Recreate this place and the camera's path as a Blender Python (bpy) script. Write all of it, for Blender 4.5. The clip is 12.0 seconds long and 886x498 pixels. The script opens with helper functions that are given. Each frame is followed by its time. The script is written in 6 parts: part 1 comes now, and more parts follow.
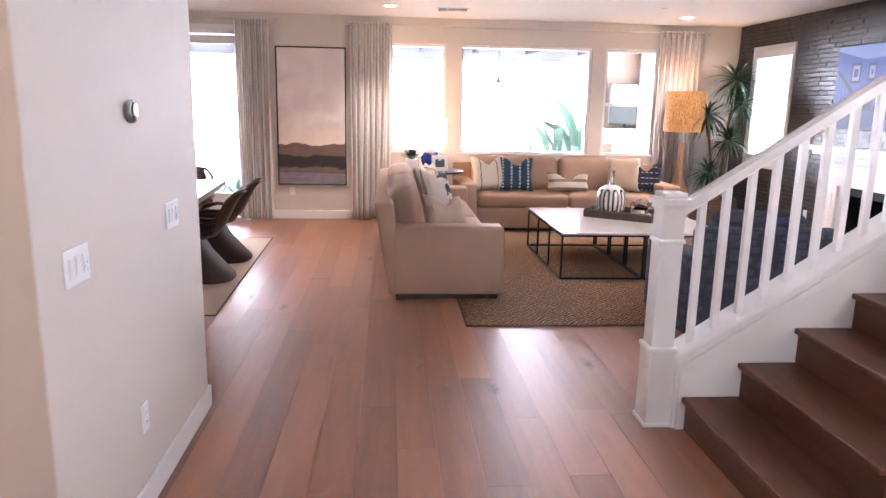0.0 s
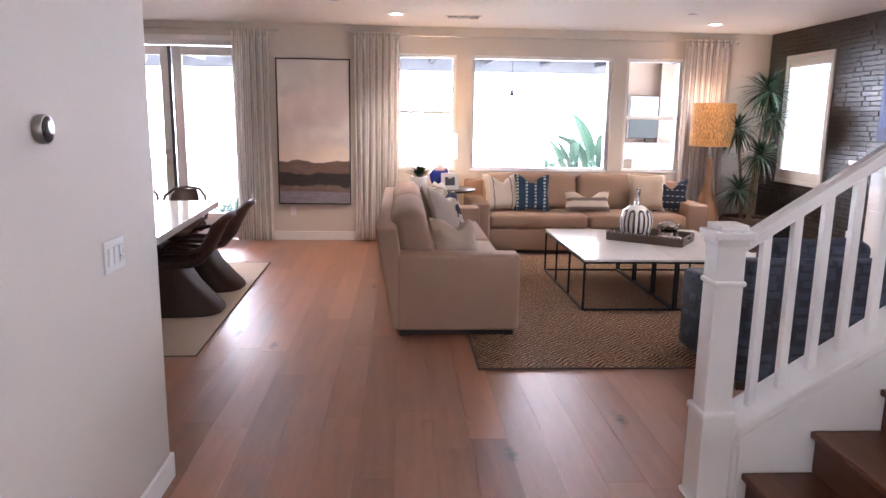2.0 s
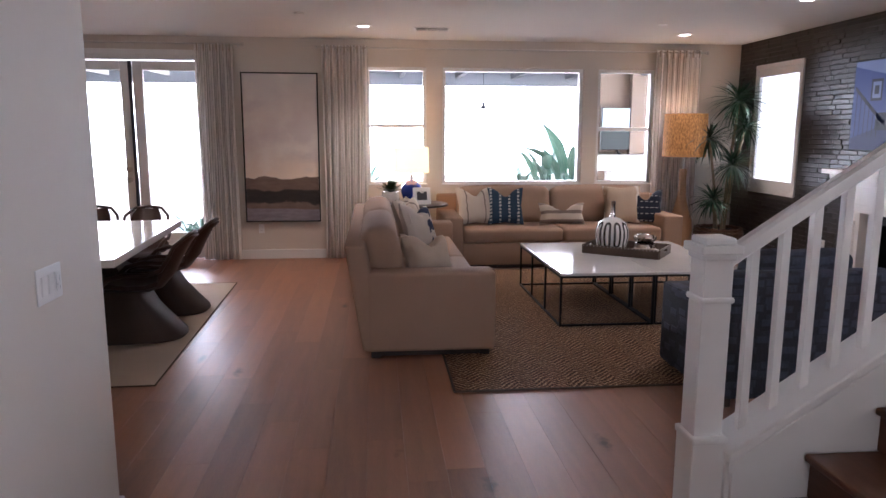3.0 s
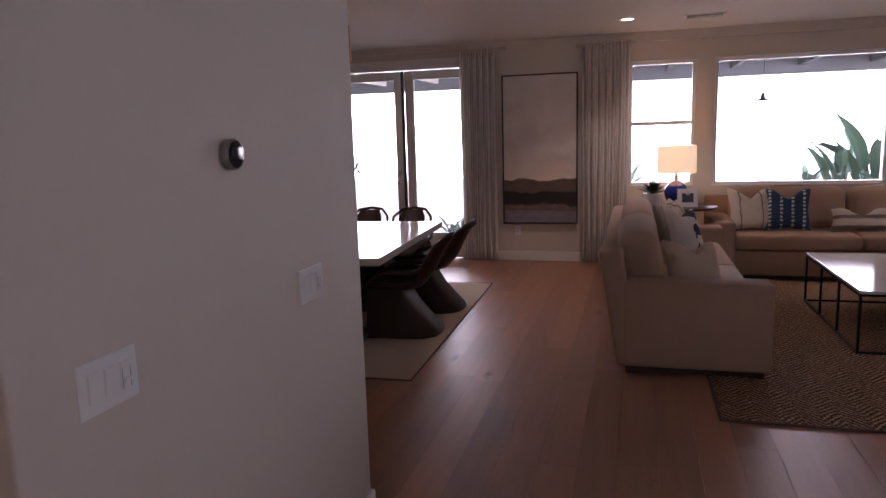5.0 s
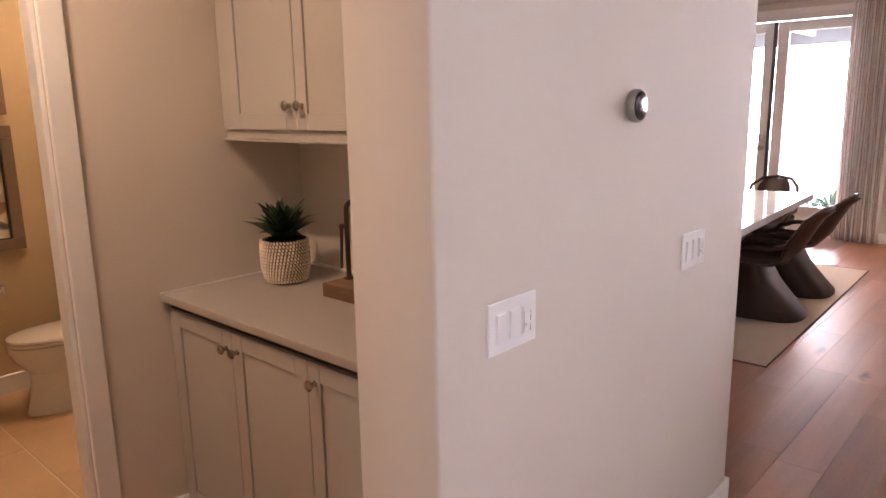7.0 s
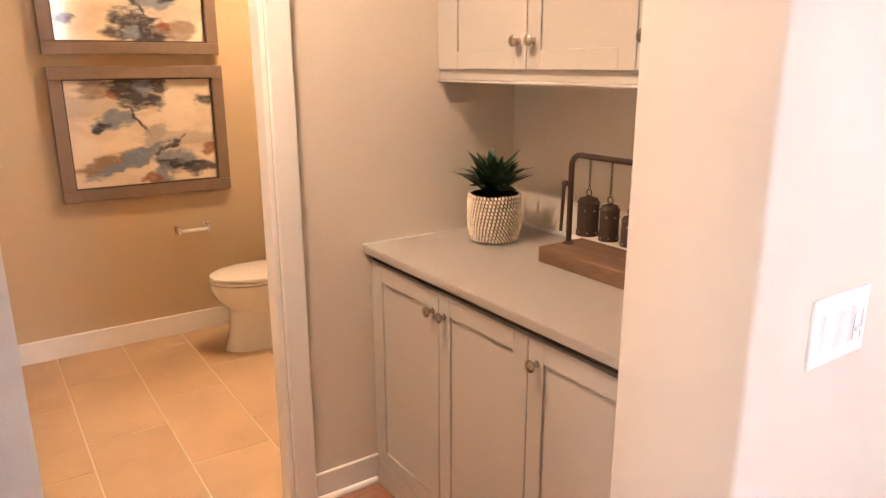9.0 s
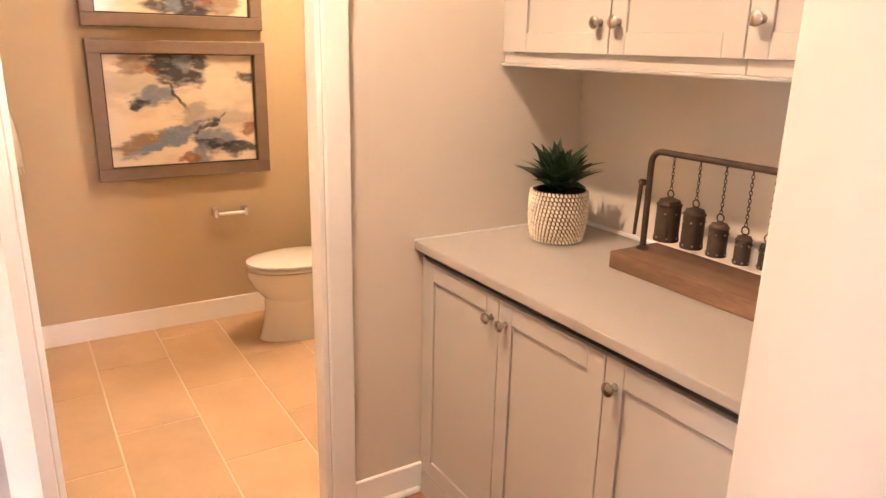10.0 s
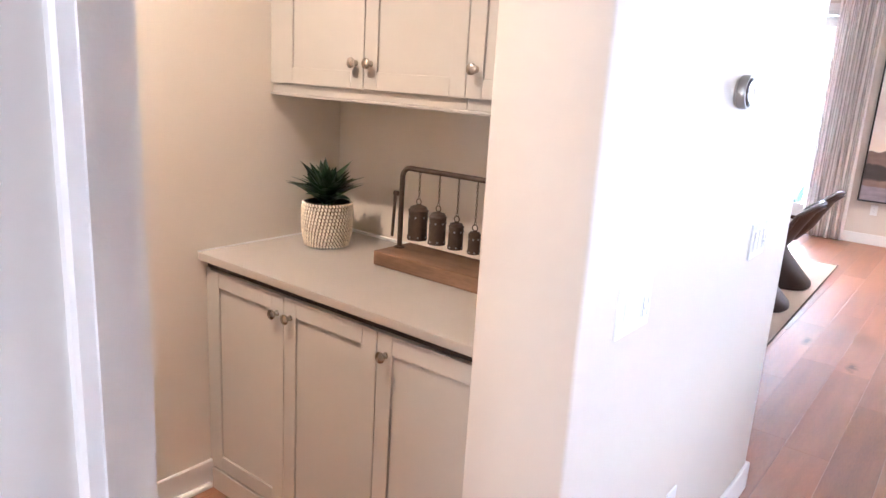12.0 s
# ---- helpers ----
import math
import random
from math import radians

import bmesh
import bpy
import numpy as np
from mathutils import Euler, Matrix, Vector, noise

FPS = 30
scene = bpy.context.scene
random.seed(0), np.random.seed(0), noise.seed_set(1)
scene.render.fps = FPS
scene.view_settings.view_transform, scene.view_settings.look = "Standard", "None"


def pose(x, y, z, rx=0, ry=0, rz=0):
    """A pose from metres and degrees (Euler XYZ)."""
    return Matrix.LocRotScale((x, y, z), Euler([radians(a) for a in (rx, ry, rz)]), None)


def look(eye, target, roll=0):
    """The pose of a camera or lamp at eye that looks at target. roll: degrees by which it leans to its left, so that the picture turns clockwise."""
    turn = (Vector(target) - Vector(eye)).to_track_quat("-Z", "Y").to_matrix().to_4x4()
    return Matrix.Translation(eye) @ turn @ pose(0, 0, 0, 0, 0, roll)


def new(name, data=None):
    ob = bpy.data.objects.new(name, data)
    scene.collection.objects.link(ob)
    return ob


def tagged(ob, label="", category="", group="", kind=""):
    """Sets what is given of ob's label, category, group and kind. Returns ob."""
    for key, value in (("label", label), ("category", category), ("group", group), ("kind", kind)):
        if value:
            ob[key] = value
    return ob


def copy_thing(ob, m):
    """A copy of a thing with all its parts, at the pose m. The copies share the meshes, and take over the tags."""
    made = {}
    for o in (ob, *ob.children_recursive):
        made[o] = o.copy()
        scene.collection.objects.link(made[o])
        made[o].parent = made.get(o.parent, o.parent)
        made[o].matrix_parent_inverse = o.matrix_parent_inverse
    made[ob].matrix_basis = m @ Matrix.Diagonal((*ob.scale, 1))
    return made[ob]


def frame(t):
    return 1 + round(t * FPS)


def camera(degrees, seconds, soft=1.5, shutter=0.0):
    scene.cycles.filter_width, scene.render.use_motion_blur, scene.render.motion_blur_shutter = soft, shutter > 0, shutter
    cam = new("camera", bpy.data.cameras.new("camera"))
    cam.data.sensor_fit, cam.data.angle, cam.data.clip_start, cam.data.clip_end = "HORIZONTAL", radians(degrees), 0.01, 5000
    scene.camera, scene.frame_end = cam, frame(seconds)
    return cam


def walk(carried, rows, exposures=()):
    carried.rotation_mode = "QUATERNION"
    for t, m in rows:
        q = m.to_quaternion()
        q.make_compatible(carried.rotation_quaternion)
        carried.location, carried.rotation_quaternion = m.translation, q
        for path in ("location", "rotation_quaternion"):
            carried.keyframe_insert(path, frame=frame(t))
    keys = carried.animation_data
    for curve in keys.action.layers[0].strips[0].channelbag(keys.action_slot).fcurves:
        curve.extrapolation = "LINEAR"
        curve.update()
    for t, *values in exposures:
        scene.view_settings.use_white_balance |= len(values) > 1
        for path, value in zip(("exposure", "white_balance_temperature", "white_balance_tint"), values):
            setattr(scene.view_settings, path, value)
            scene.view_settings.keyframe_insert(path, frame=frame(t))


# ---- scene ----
cam = camera(65.0, 12.0)
PATH = [
    (0, (-0.348, 2.118, 1.604), (-0.193, 4.069, 1.195), 1.2),
    (0.5, (-0.337, 2.248, 1.6), (-0.206, 4.204, 1.204), 0.4),
    (1, (-0.278, 2.433, 1.604), (-0.173, 4.392, 1.216), 0.1),
    (1.5, (-0.253, 2.581, 1.596), (-0.187, 4.543, 1.211), 0.2),
    (2, (-0.277, 2.725, 1.602), (-0.158, 4.687, 1.231), 0.9),
    (2.5, (-0.294, 2.814, 1.598), (-0.121, 4.778, 1.266), 0.4),
    (2.7, (-0.279, 2.852, 1.588), (-0.085, 4.815, 1.257), 0.2),
    (4.3, (-0.184, 3.086, 1.597), (-0.231, 5.059, 1.275), -1.0),
    (4.5, (-0.185, 3.088, 1.594), (-0.347, 5.056, 1.275), -1.2),
    (5, (-0.236, 3.106, 1.583), (-0.77, 5.007, 1.265), -1.7),
    (5.5, (-0.274, 3.108, 1.58), (-1.096, 4.899, 1.237), -1.9),
    (6, (-0.323, 3.087, 1.579), (-1.385, 4.744, 1.221), -1.8),
    (6.5, (-0.371, 3.08, 1.575), (-1.588, 4.625, 1.21), -1.4),
    (7, (-0.433, 3.093, 1.562), (-1.752, 4.541, 1.158), -1.0),
    (7.5, (-0.507, 3.117, 1.549), (-1.896, 4.482, 1.094), -0.6),
    (7.7, (-0.536, 3.12, 1.541), (-1.959, 4.447, 1.076), -0.6),
    (9.3, (-0.848, 3.149, 1.509), (-2.468, 4.193, 0.976), 0.4),
    (9.5, (-0.889, 3.152, 1.511), (-2.517, 4.178, 0.966), 0.9),
    (10, (-0.993, 3.166, 1.504), (-2.624, 4.178, 0.942), 1.3),
    (10.5, (-1.061, 3.182, 1.496), (-2.674, 4.206, 0.905), 1.5),
    (11, (-1.026, 3.152, 1.505), (-2.592, 4.24, 0.903), 2.3),
    (11.5, (-0.896, 3.027, 1.538), (-2.294, 4.348, 0.991), 3.7),
    (12, (-0.762, 2.893, 1.55), (-1.948, 4.429, 1.065), 3.5),
]
EXPOSURES = [
    (0, 1.32, 5880, 22), (1.5, 1.15, 5850, 21), (2.0, 0.93, 5800, 20), (2.5, 0.42, 5760, 20), (4.3, -0.5, 5920, 27), (5.3, -1.05, 6330, 36), (6.0, 0.05, 6580, 34), (6.5, 0.55, 6620, 31),
    (7.0, 0.95, 6580, 28), (7.7, 1.25, 6480, 26), (9.3, 2.20, 6620, 23), (10.5, 2.36, 6340, 21), (11.5, 2.40, 5540, 16), (12, 2.22, 5260, 15)]
walk(cam, [(t, look(eye, target, roll)) for t, eye, target, roll in PATH], EXPOSURES)

# ---- world, sun and large lights ----
world = bpy.data.worlds.new("world")
scene.world = world
world.use_nodes = True
wn, wl = world.node_tree.nodes, world.node_tree.links
sky = wn.new("ShaderNodeTexSky")
sky.sky_type, sky.sun_disc = "NISHITA", False
sky.sun_elevation, sky.sun_rotation = radians(55), radians(-60)
wl.new(sky.outputs[0], wn["Background"].inputs[0])
wn["Background"].inputs[1].default_value = 0.12
sun = new("sun", bpy.data.lights.new("sun", "SUN"))
sun.data.energy, sun.data.angle, sun.data.color = 3.5, radians(0.5), (1.0, 0.95, 0.88)
sun.matrix_world = look((-8.2, 4.7, 13.5), (0, 0, 0))


def lamp(name, place, target, watts, colour, size=0.12, cone=120, blend=0.6):
    ob = new(name, bpy.data.lights.new(name, "SPOT"))
    ob.data.energy, ob.data.color, ob.data.shadow_soft_size = watts, colour, size
    ob.data.spot_size, ob.data.spot_blend = radians(cone), blend
    ob.matrix_world = look(place, target)
    return ob


CEIL = 2.72
WARM, SOFT = (1.0, 0.76, 0.52), (1.0, 0.84, 0.66)
DOWNLIGHTS = [(-0.35, 10.75), (3.36, 10.98), (-2.83, 9.14), (3.44, 8.77)]
for x, y in DOWNLIGHTS:
    lamp("downlight_lamp", (x, y, CEIL - 0.03), (x, y, 0), 72, SOFT, 0.05, 110)
lamp("hall_lamp", (-2.42, 3.46, CEIL - 0.03), (-2.42, 3.55, 0), 41, (1.0, 0.75, 0.49), 0.035, 150, 1.0)
lamp("bath_lamp", (-3.98, 4.60, CEIL - 0.05), (-4.1, 3.9, 0), 38, (1.0, 0.68, 0.38), 0.035, 165, 1.0)


# added area lamps: daylight for the entry from unseen windows, behind and beside the first steps
def daylight(name, place, target, width, height, watts, colour):
    ob = new(name, bpy.data.lights.new(name, "AREA"))
    ob.data.shape, ob.data.size, ob.data.size_y = "RECTANGLE", width, height
    ob.data.energy, ob.data.color = watts, colour
    ob.matrix_world = look(place, target)


daylight("added_stair_daylight", (4.49, 4.76, 2.18), (-3, 4.76, 1.2), 0.9, 0.84, 34, (0.97, 0.98, 1.0))
daylight("added_entry_daylight", (0.6, -0.98, 1.35), (0.6, 6, 1.35), 1.7, 2.0, 28, (1.0, 0.95, 0.88))


# ---- materials ----
def mat(name, colour, rough=0.5, metal=0.0, vary=0.08, scale=4.0, fine=0.0, fine_scale=120.0, bump=0.0, bump_scale=120.0,
        piece=0.0, coat=0.0, stretch=(1, 1, 1), spec=0.5, rough_vary=0.0, space="Object"):
    """A painted or natural surface: broad variation, fine grain, relief, and a shade of its own for each piece."""
    m = bpy.data.materials.new(name)
    m.use_nodes = True
    nt = m.node_tree
    n, l = nt.nodes, nt.links
    b = n["Principled BSDF"]
    b.inputs["Roughness"].default_value, b.inputs["Metallic"].default_value = rough, metal
    b.inputs["Coat Weight"].default_value, b.inputs["Specular IOR Level"].default_value = coat, spec
    tc, mp = n.new("ShaderNodeTexCoord"), n.new("ShaderNodeMapping")
    if space == "World":
        geo0, oi0, vm = n.new("ShaderNodeNewGeometry"), n.new("ShaderNodeObjectInfo"), n.new("ShaderNodeVectorMath")
        vm.operation, vm.inputs[1].default_value = "MULTIPLY_ADD", (1, 1, 1)
        mr = n.new("ShaderNodeVectorMath")
        mr.operation = "SCALE"
        mr.inputs[0].default_value = (17.0, 31.0, 9.0)
        l.new(oi0.outputs["Random"], mr.inputs["Scale"])
        l.new(geo0.outputs["Position"], vm.inputs[0])
        l.new(mr.outputs[0], vm.inputs[2])
        l.new(vm.outputs[0], mp.inputs[0])
    else:
        l.new(tc.outputs[space], mp.inputs[0])
    mp.inputs["Scale"].default_value = stretch
    noi = n.new("ShaderNodeTexNoise")
    noi.inputs["Scale"].default_value, noi.inputs["Detail"].default_value = scale, 6
    l.new(mp.outputs[0], noi.inputs["Vector"])
    fin = n.new("ShaderNodeTexNoise")
    fin.inputs["Scale"].default_value, fin.inputs["Detail"].default_value = fine_scale, 3
    l.new(mp.outputs[0], fin.inputs["Vector"])

    def math(op, a, c):
        q = n.new("ShaderNodeMath")
        q.operation = op
        for i, v in enumerate((a, c)):
            if isinstance(v, (int, float)):
                q.inputs[i].default_value = v
            else:
                l.new(v, q.inputs[i])
        return q.outputs[0]
    value = math("ADD", math("MULTIPLY", math("SUBTRACT", noi.outputs[0], 0.5), 2 * vary), 1.0)
    if fine:
        value = math("ADD", value, math("MULTIPLY", math("SUBTRACT", fin.outputs[0], 0.5), 2 * fine))
    if piece:
        oi = n.new("ShaderNodeObjectInfo")
        geo = n.new("ShaderNodeNewGeometry")
        r = math("FRACT", math("ADD", oi.outputs["Random"], geo.outputs["Random Per Island"]), 0)
        value = math("ADD", value, math("MULTIPLY", math("SUBTRACT", r, 0.5), 2 * piece))
    hsv = n.new("ShaderNodeHueSaturation")
    hsv.inputs["Color"].default_value = (*colour, 1)
    l.new(value, hsv.inputs["Value"])
    l.new(hsv.outputs[0], b.inputs["Base Color"])
    if rough_vary:
        l.new(math("ADD", math("MULTIPLY", math("SUBTRACT", noi.outputs[0], 0.5), 2 * rough_vary), rough), b.inputs["Roughness"])
    if bump:
        bm_ = n.new("ShaderNodeBump")
        bm_.inputs["Strength"].default_value, bm_.inputs["Distance"].default_value = bump, 0.002
        fb = n.new("ShaderNodeTexNoise")
        fb.inputs["Scale"].default_value = bump_scale
        l.new(mp.outputs[0], fb.inputs["Vector"])
        l.new(fb.outputs[0], bm_.inputs["Height"])
        l.new(bm_.outputs[0], b.inputs["Normal"])
    return m


def glow(name, colour, strength):
    m = bpy.data.materials.new(name)
    m.use_nodes = True
    b = m.node_tree.nodes["Principled BSDF"]
    b.inputs["Base Color"].default_value = (*(0.05 * v for v in colour), 1)
    b.inputs["Emission Color"].default_value, b.inputs["Emission Strength"].default_value = (*colour, 1), strength
    return m


def add_knots(m):
    """Small dark knots, drawn out along the board, over the grain."""
    n, l = m.node_tree.nodes, m.node_tree.links
    b = n["Principled BSDF"]
    old = b.inputs["Base Color"].links[0].from_socket
    geo, mp, vo, noi, ad = (n.new("ShaderNode" + k) for k in ("NewGeometry", "Mapping", "TexVoronoi", "TexNoise", "Math"))
    mp.inputs["Scale"].default_value = (3.6, 1.25, 1)
    l.new(geo.outputs["Position"], mp.inputs[0])
    l.new(mp.outputs[0], vo.inputs["Vector"])
    l.new(geo.outputs["Position"], noi.inputs["Vector"])
    vo.inputs["Scale"].default_value, noi.inputs["Scale"].default_value = 0.8, 26
    ad.operation, ad.inputs[1].default_value = "MULTIPLY_ADD", 0.16
    l.new(noi.outputs[0], ad.inputs[0])
    l.new(vo.outputs["Distance"], ad.inputs[2])
    r = n.new("ShaderNodeValToRGB")
    for e, (p, v) in zip(r.color_ramp.elements, ((0.10, 0.30), (0.19, 1.0))):
        e.position, e.color = p, (v, v, v, 1)
    l.new(ad.outputs[0], r.inputs[0])
    mx = n.new("ShaderNodeMix")
    mx.data_type, mx.blend_type = "RGBA", "MULTIPLY"
    mx.inputs[0].default_value = 1.0
    l.new(old, mx.inputs[6])
    l.new(r.outputs[0], mx.inputs[7])
    l.new(mx.outputs[2], b.inputs["Base Color"])


M_WALL = mat("wall_paint", (0.66, 0.60, 0.53), 0.75, vary=0.03, scale=1.5, bump=0.09, bump_scale=220)
M_HALL = mat("hall_paint", (0.67, 0.60, 0.515), 0.7, vary=0.03, scale=1.5, bump=0.09, bump_scale=220)
# wall beige deepened to tan, with the lamp's warmth mixed into the colour
M_BATH = mat("lamp_tinted_bath_paint", (0.53, 0.405, 0.255), 0.7, vary=0.03, scale=1.5, bump=0.25, bump_scale=220)
M_CEIL = mat("ceiling_paint", (0.78, 0.76, 0.73), 0.85, vary=0.02, scale=2, bump=0.2, bump_scale=180)
M_TRIM = mat("white_trim_paint", (0.82, 0.81, 0.79), 0.35, vary=0.025, scale=5, bump=0.04, bump_scale=60)
M_CAB = mat("greige_cabinet_paint", (0.455, 0.425, 0.385), 0.42, vary=0.03, scale=6, bump=0.03, bump_scale=80)
M_COUNTER = mat("grey_quartz", (0.38, 0.345, 0.305), 0.28, vary=0.05, scale=9, fine=0.06, fine_scale=300)
M_PLATE = mat("white_plastic", (0.80, 0.80, 0.79), 0.3, vary=0.01)
M_STEEL = mat("brushed_nickel", (0.62, 0.59, 0.55), 0.28, 1.0, vary=0.05, scale=20)
M_KNOB = mat("satin_nickel_knob", (0.46, 0.42, 0.37), 0.25, 1.0, vary=0.05, scale=20)
M_CHROME = mat("chrome", (0.8, 0.8, 0.8), 0.06, 1.0, vary=0.02)
M_IRON = mat("black_iron", (0.018, 0.018, 0.018), 0.45, 0.7, vary=0.2, scale=30)
M_BLACKGLASS = mat("black_glass", (0.008, 0.008, 0.010), 0.12, vary=0.02, spec=0.35)
M_PLANK = mat("oak_plank", (0.325, 0.145, 0.080), 0.47, vary=0.30, scale=2.2, fine=0.18, fine_scale=30, bump=0.07, bump_scale=60,
              piece=0.24, stretch=(9, 0.8, 1), rough_vary=0.05, spec=0.6, space="World")
add_knots(M_PLANK)
M_PLANK.node_tree.nodes["Principled BSDF"].inputs["Coat Weight"].default_value = 0.42
M_PLANK.node_tree.nodes["Principled BSDF"].inputs["Coat Roughness"].default_value = 0.36
M_STAIR = mat("stair_oak", (0.108, 0.043, 0.022), 0.42, vary=0.5, scale=2.4, fine=0.40, fine_scale=30, bump=0.14, bump_scale=60,
              piece=0.10, stretch=(9, 0.8, 9), spec=0.3, space="World")
# dark floor joints; also colours the strip that paints shade under the counter
M_SUB = mat("floor_gap_and_counter_shade", (0.035, 0.02, 0.012), 0.8)
M_TILE = mat("beige_stone_tile", (0.53, 0.36, 0.21), 0.36, vary=0.26, scale=3.2, fine=0.04, fine_scale=30, piece=0.05, bump=0.08, bump_scale=40, space="World")
M_GROUT = mat("pale_grout", (0.66, 0.56, 0.42), 0.85, vary=0.05)
M_BRICK = mat("glazed_grey_brick", (0.033, 0.027, 0.024), 0.34, vary=0.2, scale=6, fine=0.15, fine_scale=60, bump=0.30, bump_scale=18, piece=0.30, coat=0.04, space="World")
M_MORTAR = mat("dark_mortar", (0.075, 0.068, 0.062), 0.9, vary=0.15)
M_SOFA = mat("taupe_linen", (0.385, 0.255, 0.178), 0.88, vary=0.06, scale=4, fine=0.10, fine_scale=420, bump=0.5, bump_scale=420)
M_NAVY = mat("navy_slub_weave", (0.050, 0.056, 0.082), 0.85, vary=0.2, scale=5, fine=0.5, fine_scale=90, bump=0.6, bump_scale=160, stretch=(1, 1, 0.35))


def add_blocks(m):
    """Raised broken blocks woven into upholstery, darker in the grooves."""
    n, l = m.node_tree.nodes, m.node_tree.links
    b = n["Principled BSDF"]
    tc, vo, mp, bu, mx, r = (n.new("ShaderNode" + k) for k in ("TexCoord", "TexVoronoi", "Mapping", "Bump", "Mix", "ValToRGB"))
    vo.distance = "CHEBYCHEV"
    vo.inputs["Scale"].default_value, vo.inputs["Randomness"].default_value = 9.0, 0.55
    mp.inputs["Scale"].default_value = (1.0, 1.0, 2.2)
    l.new(tc.outputs["Object"], mp.inputs[0])
    l.new(mp.outputs[0], vo.inputs["Vector"])
    for e, (p, v) in zip(r.color_ramp.elements, ((0.34, 1.0), (0.46, 0.35))):
        e.position, e.color = p, (v, v, v, 1)
    l.new(vo.outputs["Distance"], r.inputs[0])
    mx.data_type, mx.blend_type = "RGBA", "MULTIPLY"
    mx.inputs[0].default_value = 0.8
    l.new(b.inputs["Base Color"].links[0].from_socket, mx.inputs[6])
    l.new(r.outputs[0], mx.inputs[7])
    l.new(mx.outputs[2], b.inputs["Base Color"])
    bu.inputs["Strength"].default_value, bu.inputs["Distance"].default_value = 0.7, 0.006
    l.new(r.outputs[0], bu.inputs["Height"])
    l.new(b.inputs["Normal"].links[0].from_socket, bu.inputs["Normal"])
    l.new(bu.outputs[0], b.inputs["Normal"])


add_blocks(M_NAVY)
M_MARBLE = mat("white_marble", (0.70, 0.68, 0.66), 0.10, vary=0.10, scale=2.2, fine=0.03, fine_scale=14)
M_DARKWOOD = mat("dark_wood", (0.035, 0.020, 0.014), 0.35, vary=0.25, scale=5, stretch=(1, 1, 6))
M_LEATHER = mat("dark_brown_leather", (0.036, 0.017, 0.011), 0.48, spec=0.3, vary=0.25, scale=7, fine=0.1, fine_scale=150, bump=0.25, bump_scale=200)
M_WEATHERED = mat("weathered_wood", (0.19, 0.105, 0.058), 0.65, vary=0.55, scale=3, fine=0.35, fine_scale=30, bump=0.3, bump_scale=40, stretch=(1, 8, 8))
M_FRAMEWOOD = mat("grey_brown_frame_wood", (0.20, 0.14, 0.10), 0.5, vary=0.12, scale=3, fine=0.1, fine_scale=40, stretch=(8, 1, 8))
M_DRUG = mat("flatwoven_cream_rug", (0.53, 0.43, 0.34), 0.95, vary=0.05, scale=3, fine=0.12, fine_scale=260, bump=0.5, bump_scale=260)
M_BINDING = mat("dark_rug_binding", (0.10, 0.075, 0.055), 0.9, vary=0.1, scale=40)
M_CERAMIC = mat("white_ceramic", (0.80, 0.78, 0.74), 0.08, vary=0.01, coat=0.5)
M_BLUE = mat("cobalt_glazed_ceramic", (0.012, 0.035, 0.30), 0.12, vary=0.15, scale=8, coat=0.6)
M_TANWOOD = mat("turned_tan_wood", (0.42, 0.24, 0.12), 0.35, vary=0.12, scale=4, stretch=(6, 6, 1))
M_LEAF = mat("dark_green_leaf", (0.016, 0.042, 0.014), 0.32, vary=0.35, scale=9, piece=0.3)
M_LEAF2 = mat("dracaena_leaf", (0.022, 0.060, 0.030), 0.4, vary=0.3, scale=9, piece=0.4)
# green paled and blued so the leaves carry the outdoor haze
M_GARDEN = mat("hazed_garden_leaf", (0.085, 0.16, 0.115), 0.5, vary=0.3, scale=5, piece=0.4)
M_STEM = mat("pale_cane_stem", (0.26, 0.19, 0.12), 0.8, vary=0.25, scale=20)
M_WOVEN = mat("woven_cream_fibre", (0.78, 0.68, 0.56), 0.85, vary=0.25, scale=30, piece=0.18, fine=0.15, fine_scale=200)
M_DARKWEAVE = mat("brown_wicker", (0.11, 0.055, 0.03), 0.7, vary=0.3, scale=40, piece=0.3)
M_RUST = mat("aged_rusted_iron", (0.065, 0.042, 0.030), 0.62, 0.5, vary=0.4, scale=25, fine=0.2, fine_scale=150, bump=0.4, bump_scale=160)
M_SOIL = mat("soil", (0.03, 0.02, 0.013), 0.95, vary=0.3, scale=60)
M_CREAMCLOTH = mat("cream_cloth", (0.58, 0.51, 0.42), 0.9, vary=0.06, scale=6, fine=0.08, fine_scale=350, bump=0.4, bump_scale=350)
M_PILCREAM = mat("cream_pillow_linen", (0.54, 0.43, 0.33), 0.9, vary=0.08, scale=6, fine=0.1, fine_scale=350, bump=0.4, bump_scale=350)
M_STUCCO = mat("tan_stucco", (0.235, 0.175, 0.13), 0.9, vary=0.08, scale=2, bump=0.5, bump_scale=80)
M_PATIO = mat("pale_concrete", (0.48, 0.46, 0.43), 0.9, vary=0.1, scale=1, fine=0.05, fine_scale=60)
# dark grey small parts; on the patio cover it paints the shaded underside
M_SOFFIT = mat("dark_grey_and_soffit_shade", (0.075, 0.08, 0.095), 0.8, vary=0.08)
M_EARTH = mat("dry_ground", (0.30, 0.27, 0.22), 0.95, vary=0.15, scale=0.4)
# emission of the sheets added outside to give daylight
M_BACK = glow("daylight_glow_sheet", (0.93, 0.96, 1.0), 26.0)
M_LIT = glow("lit_lamp_lens", (1.0, 0.9, 0.75), 14.0)


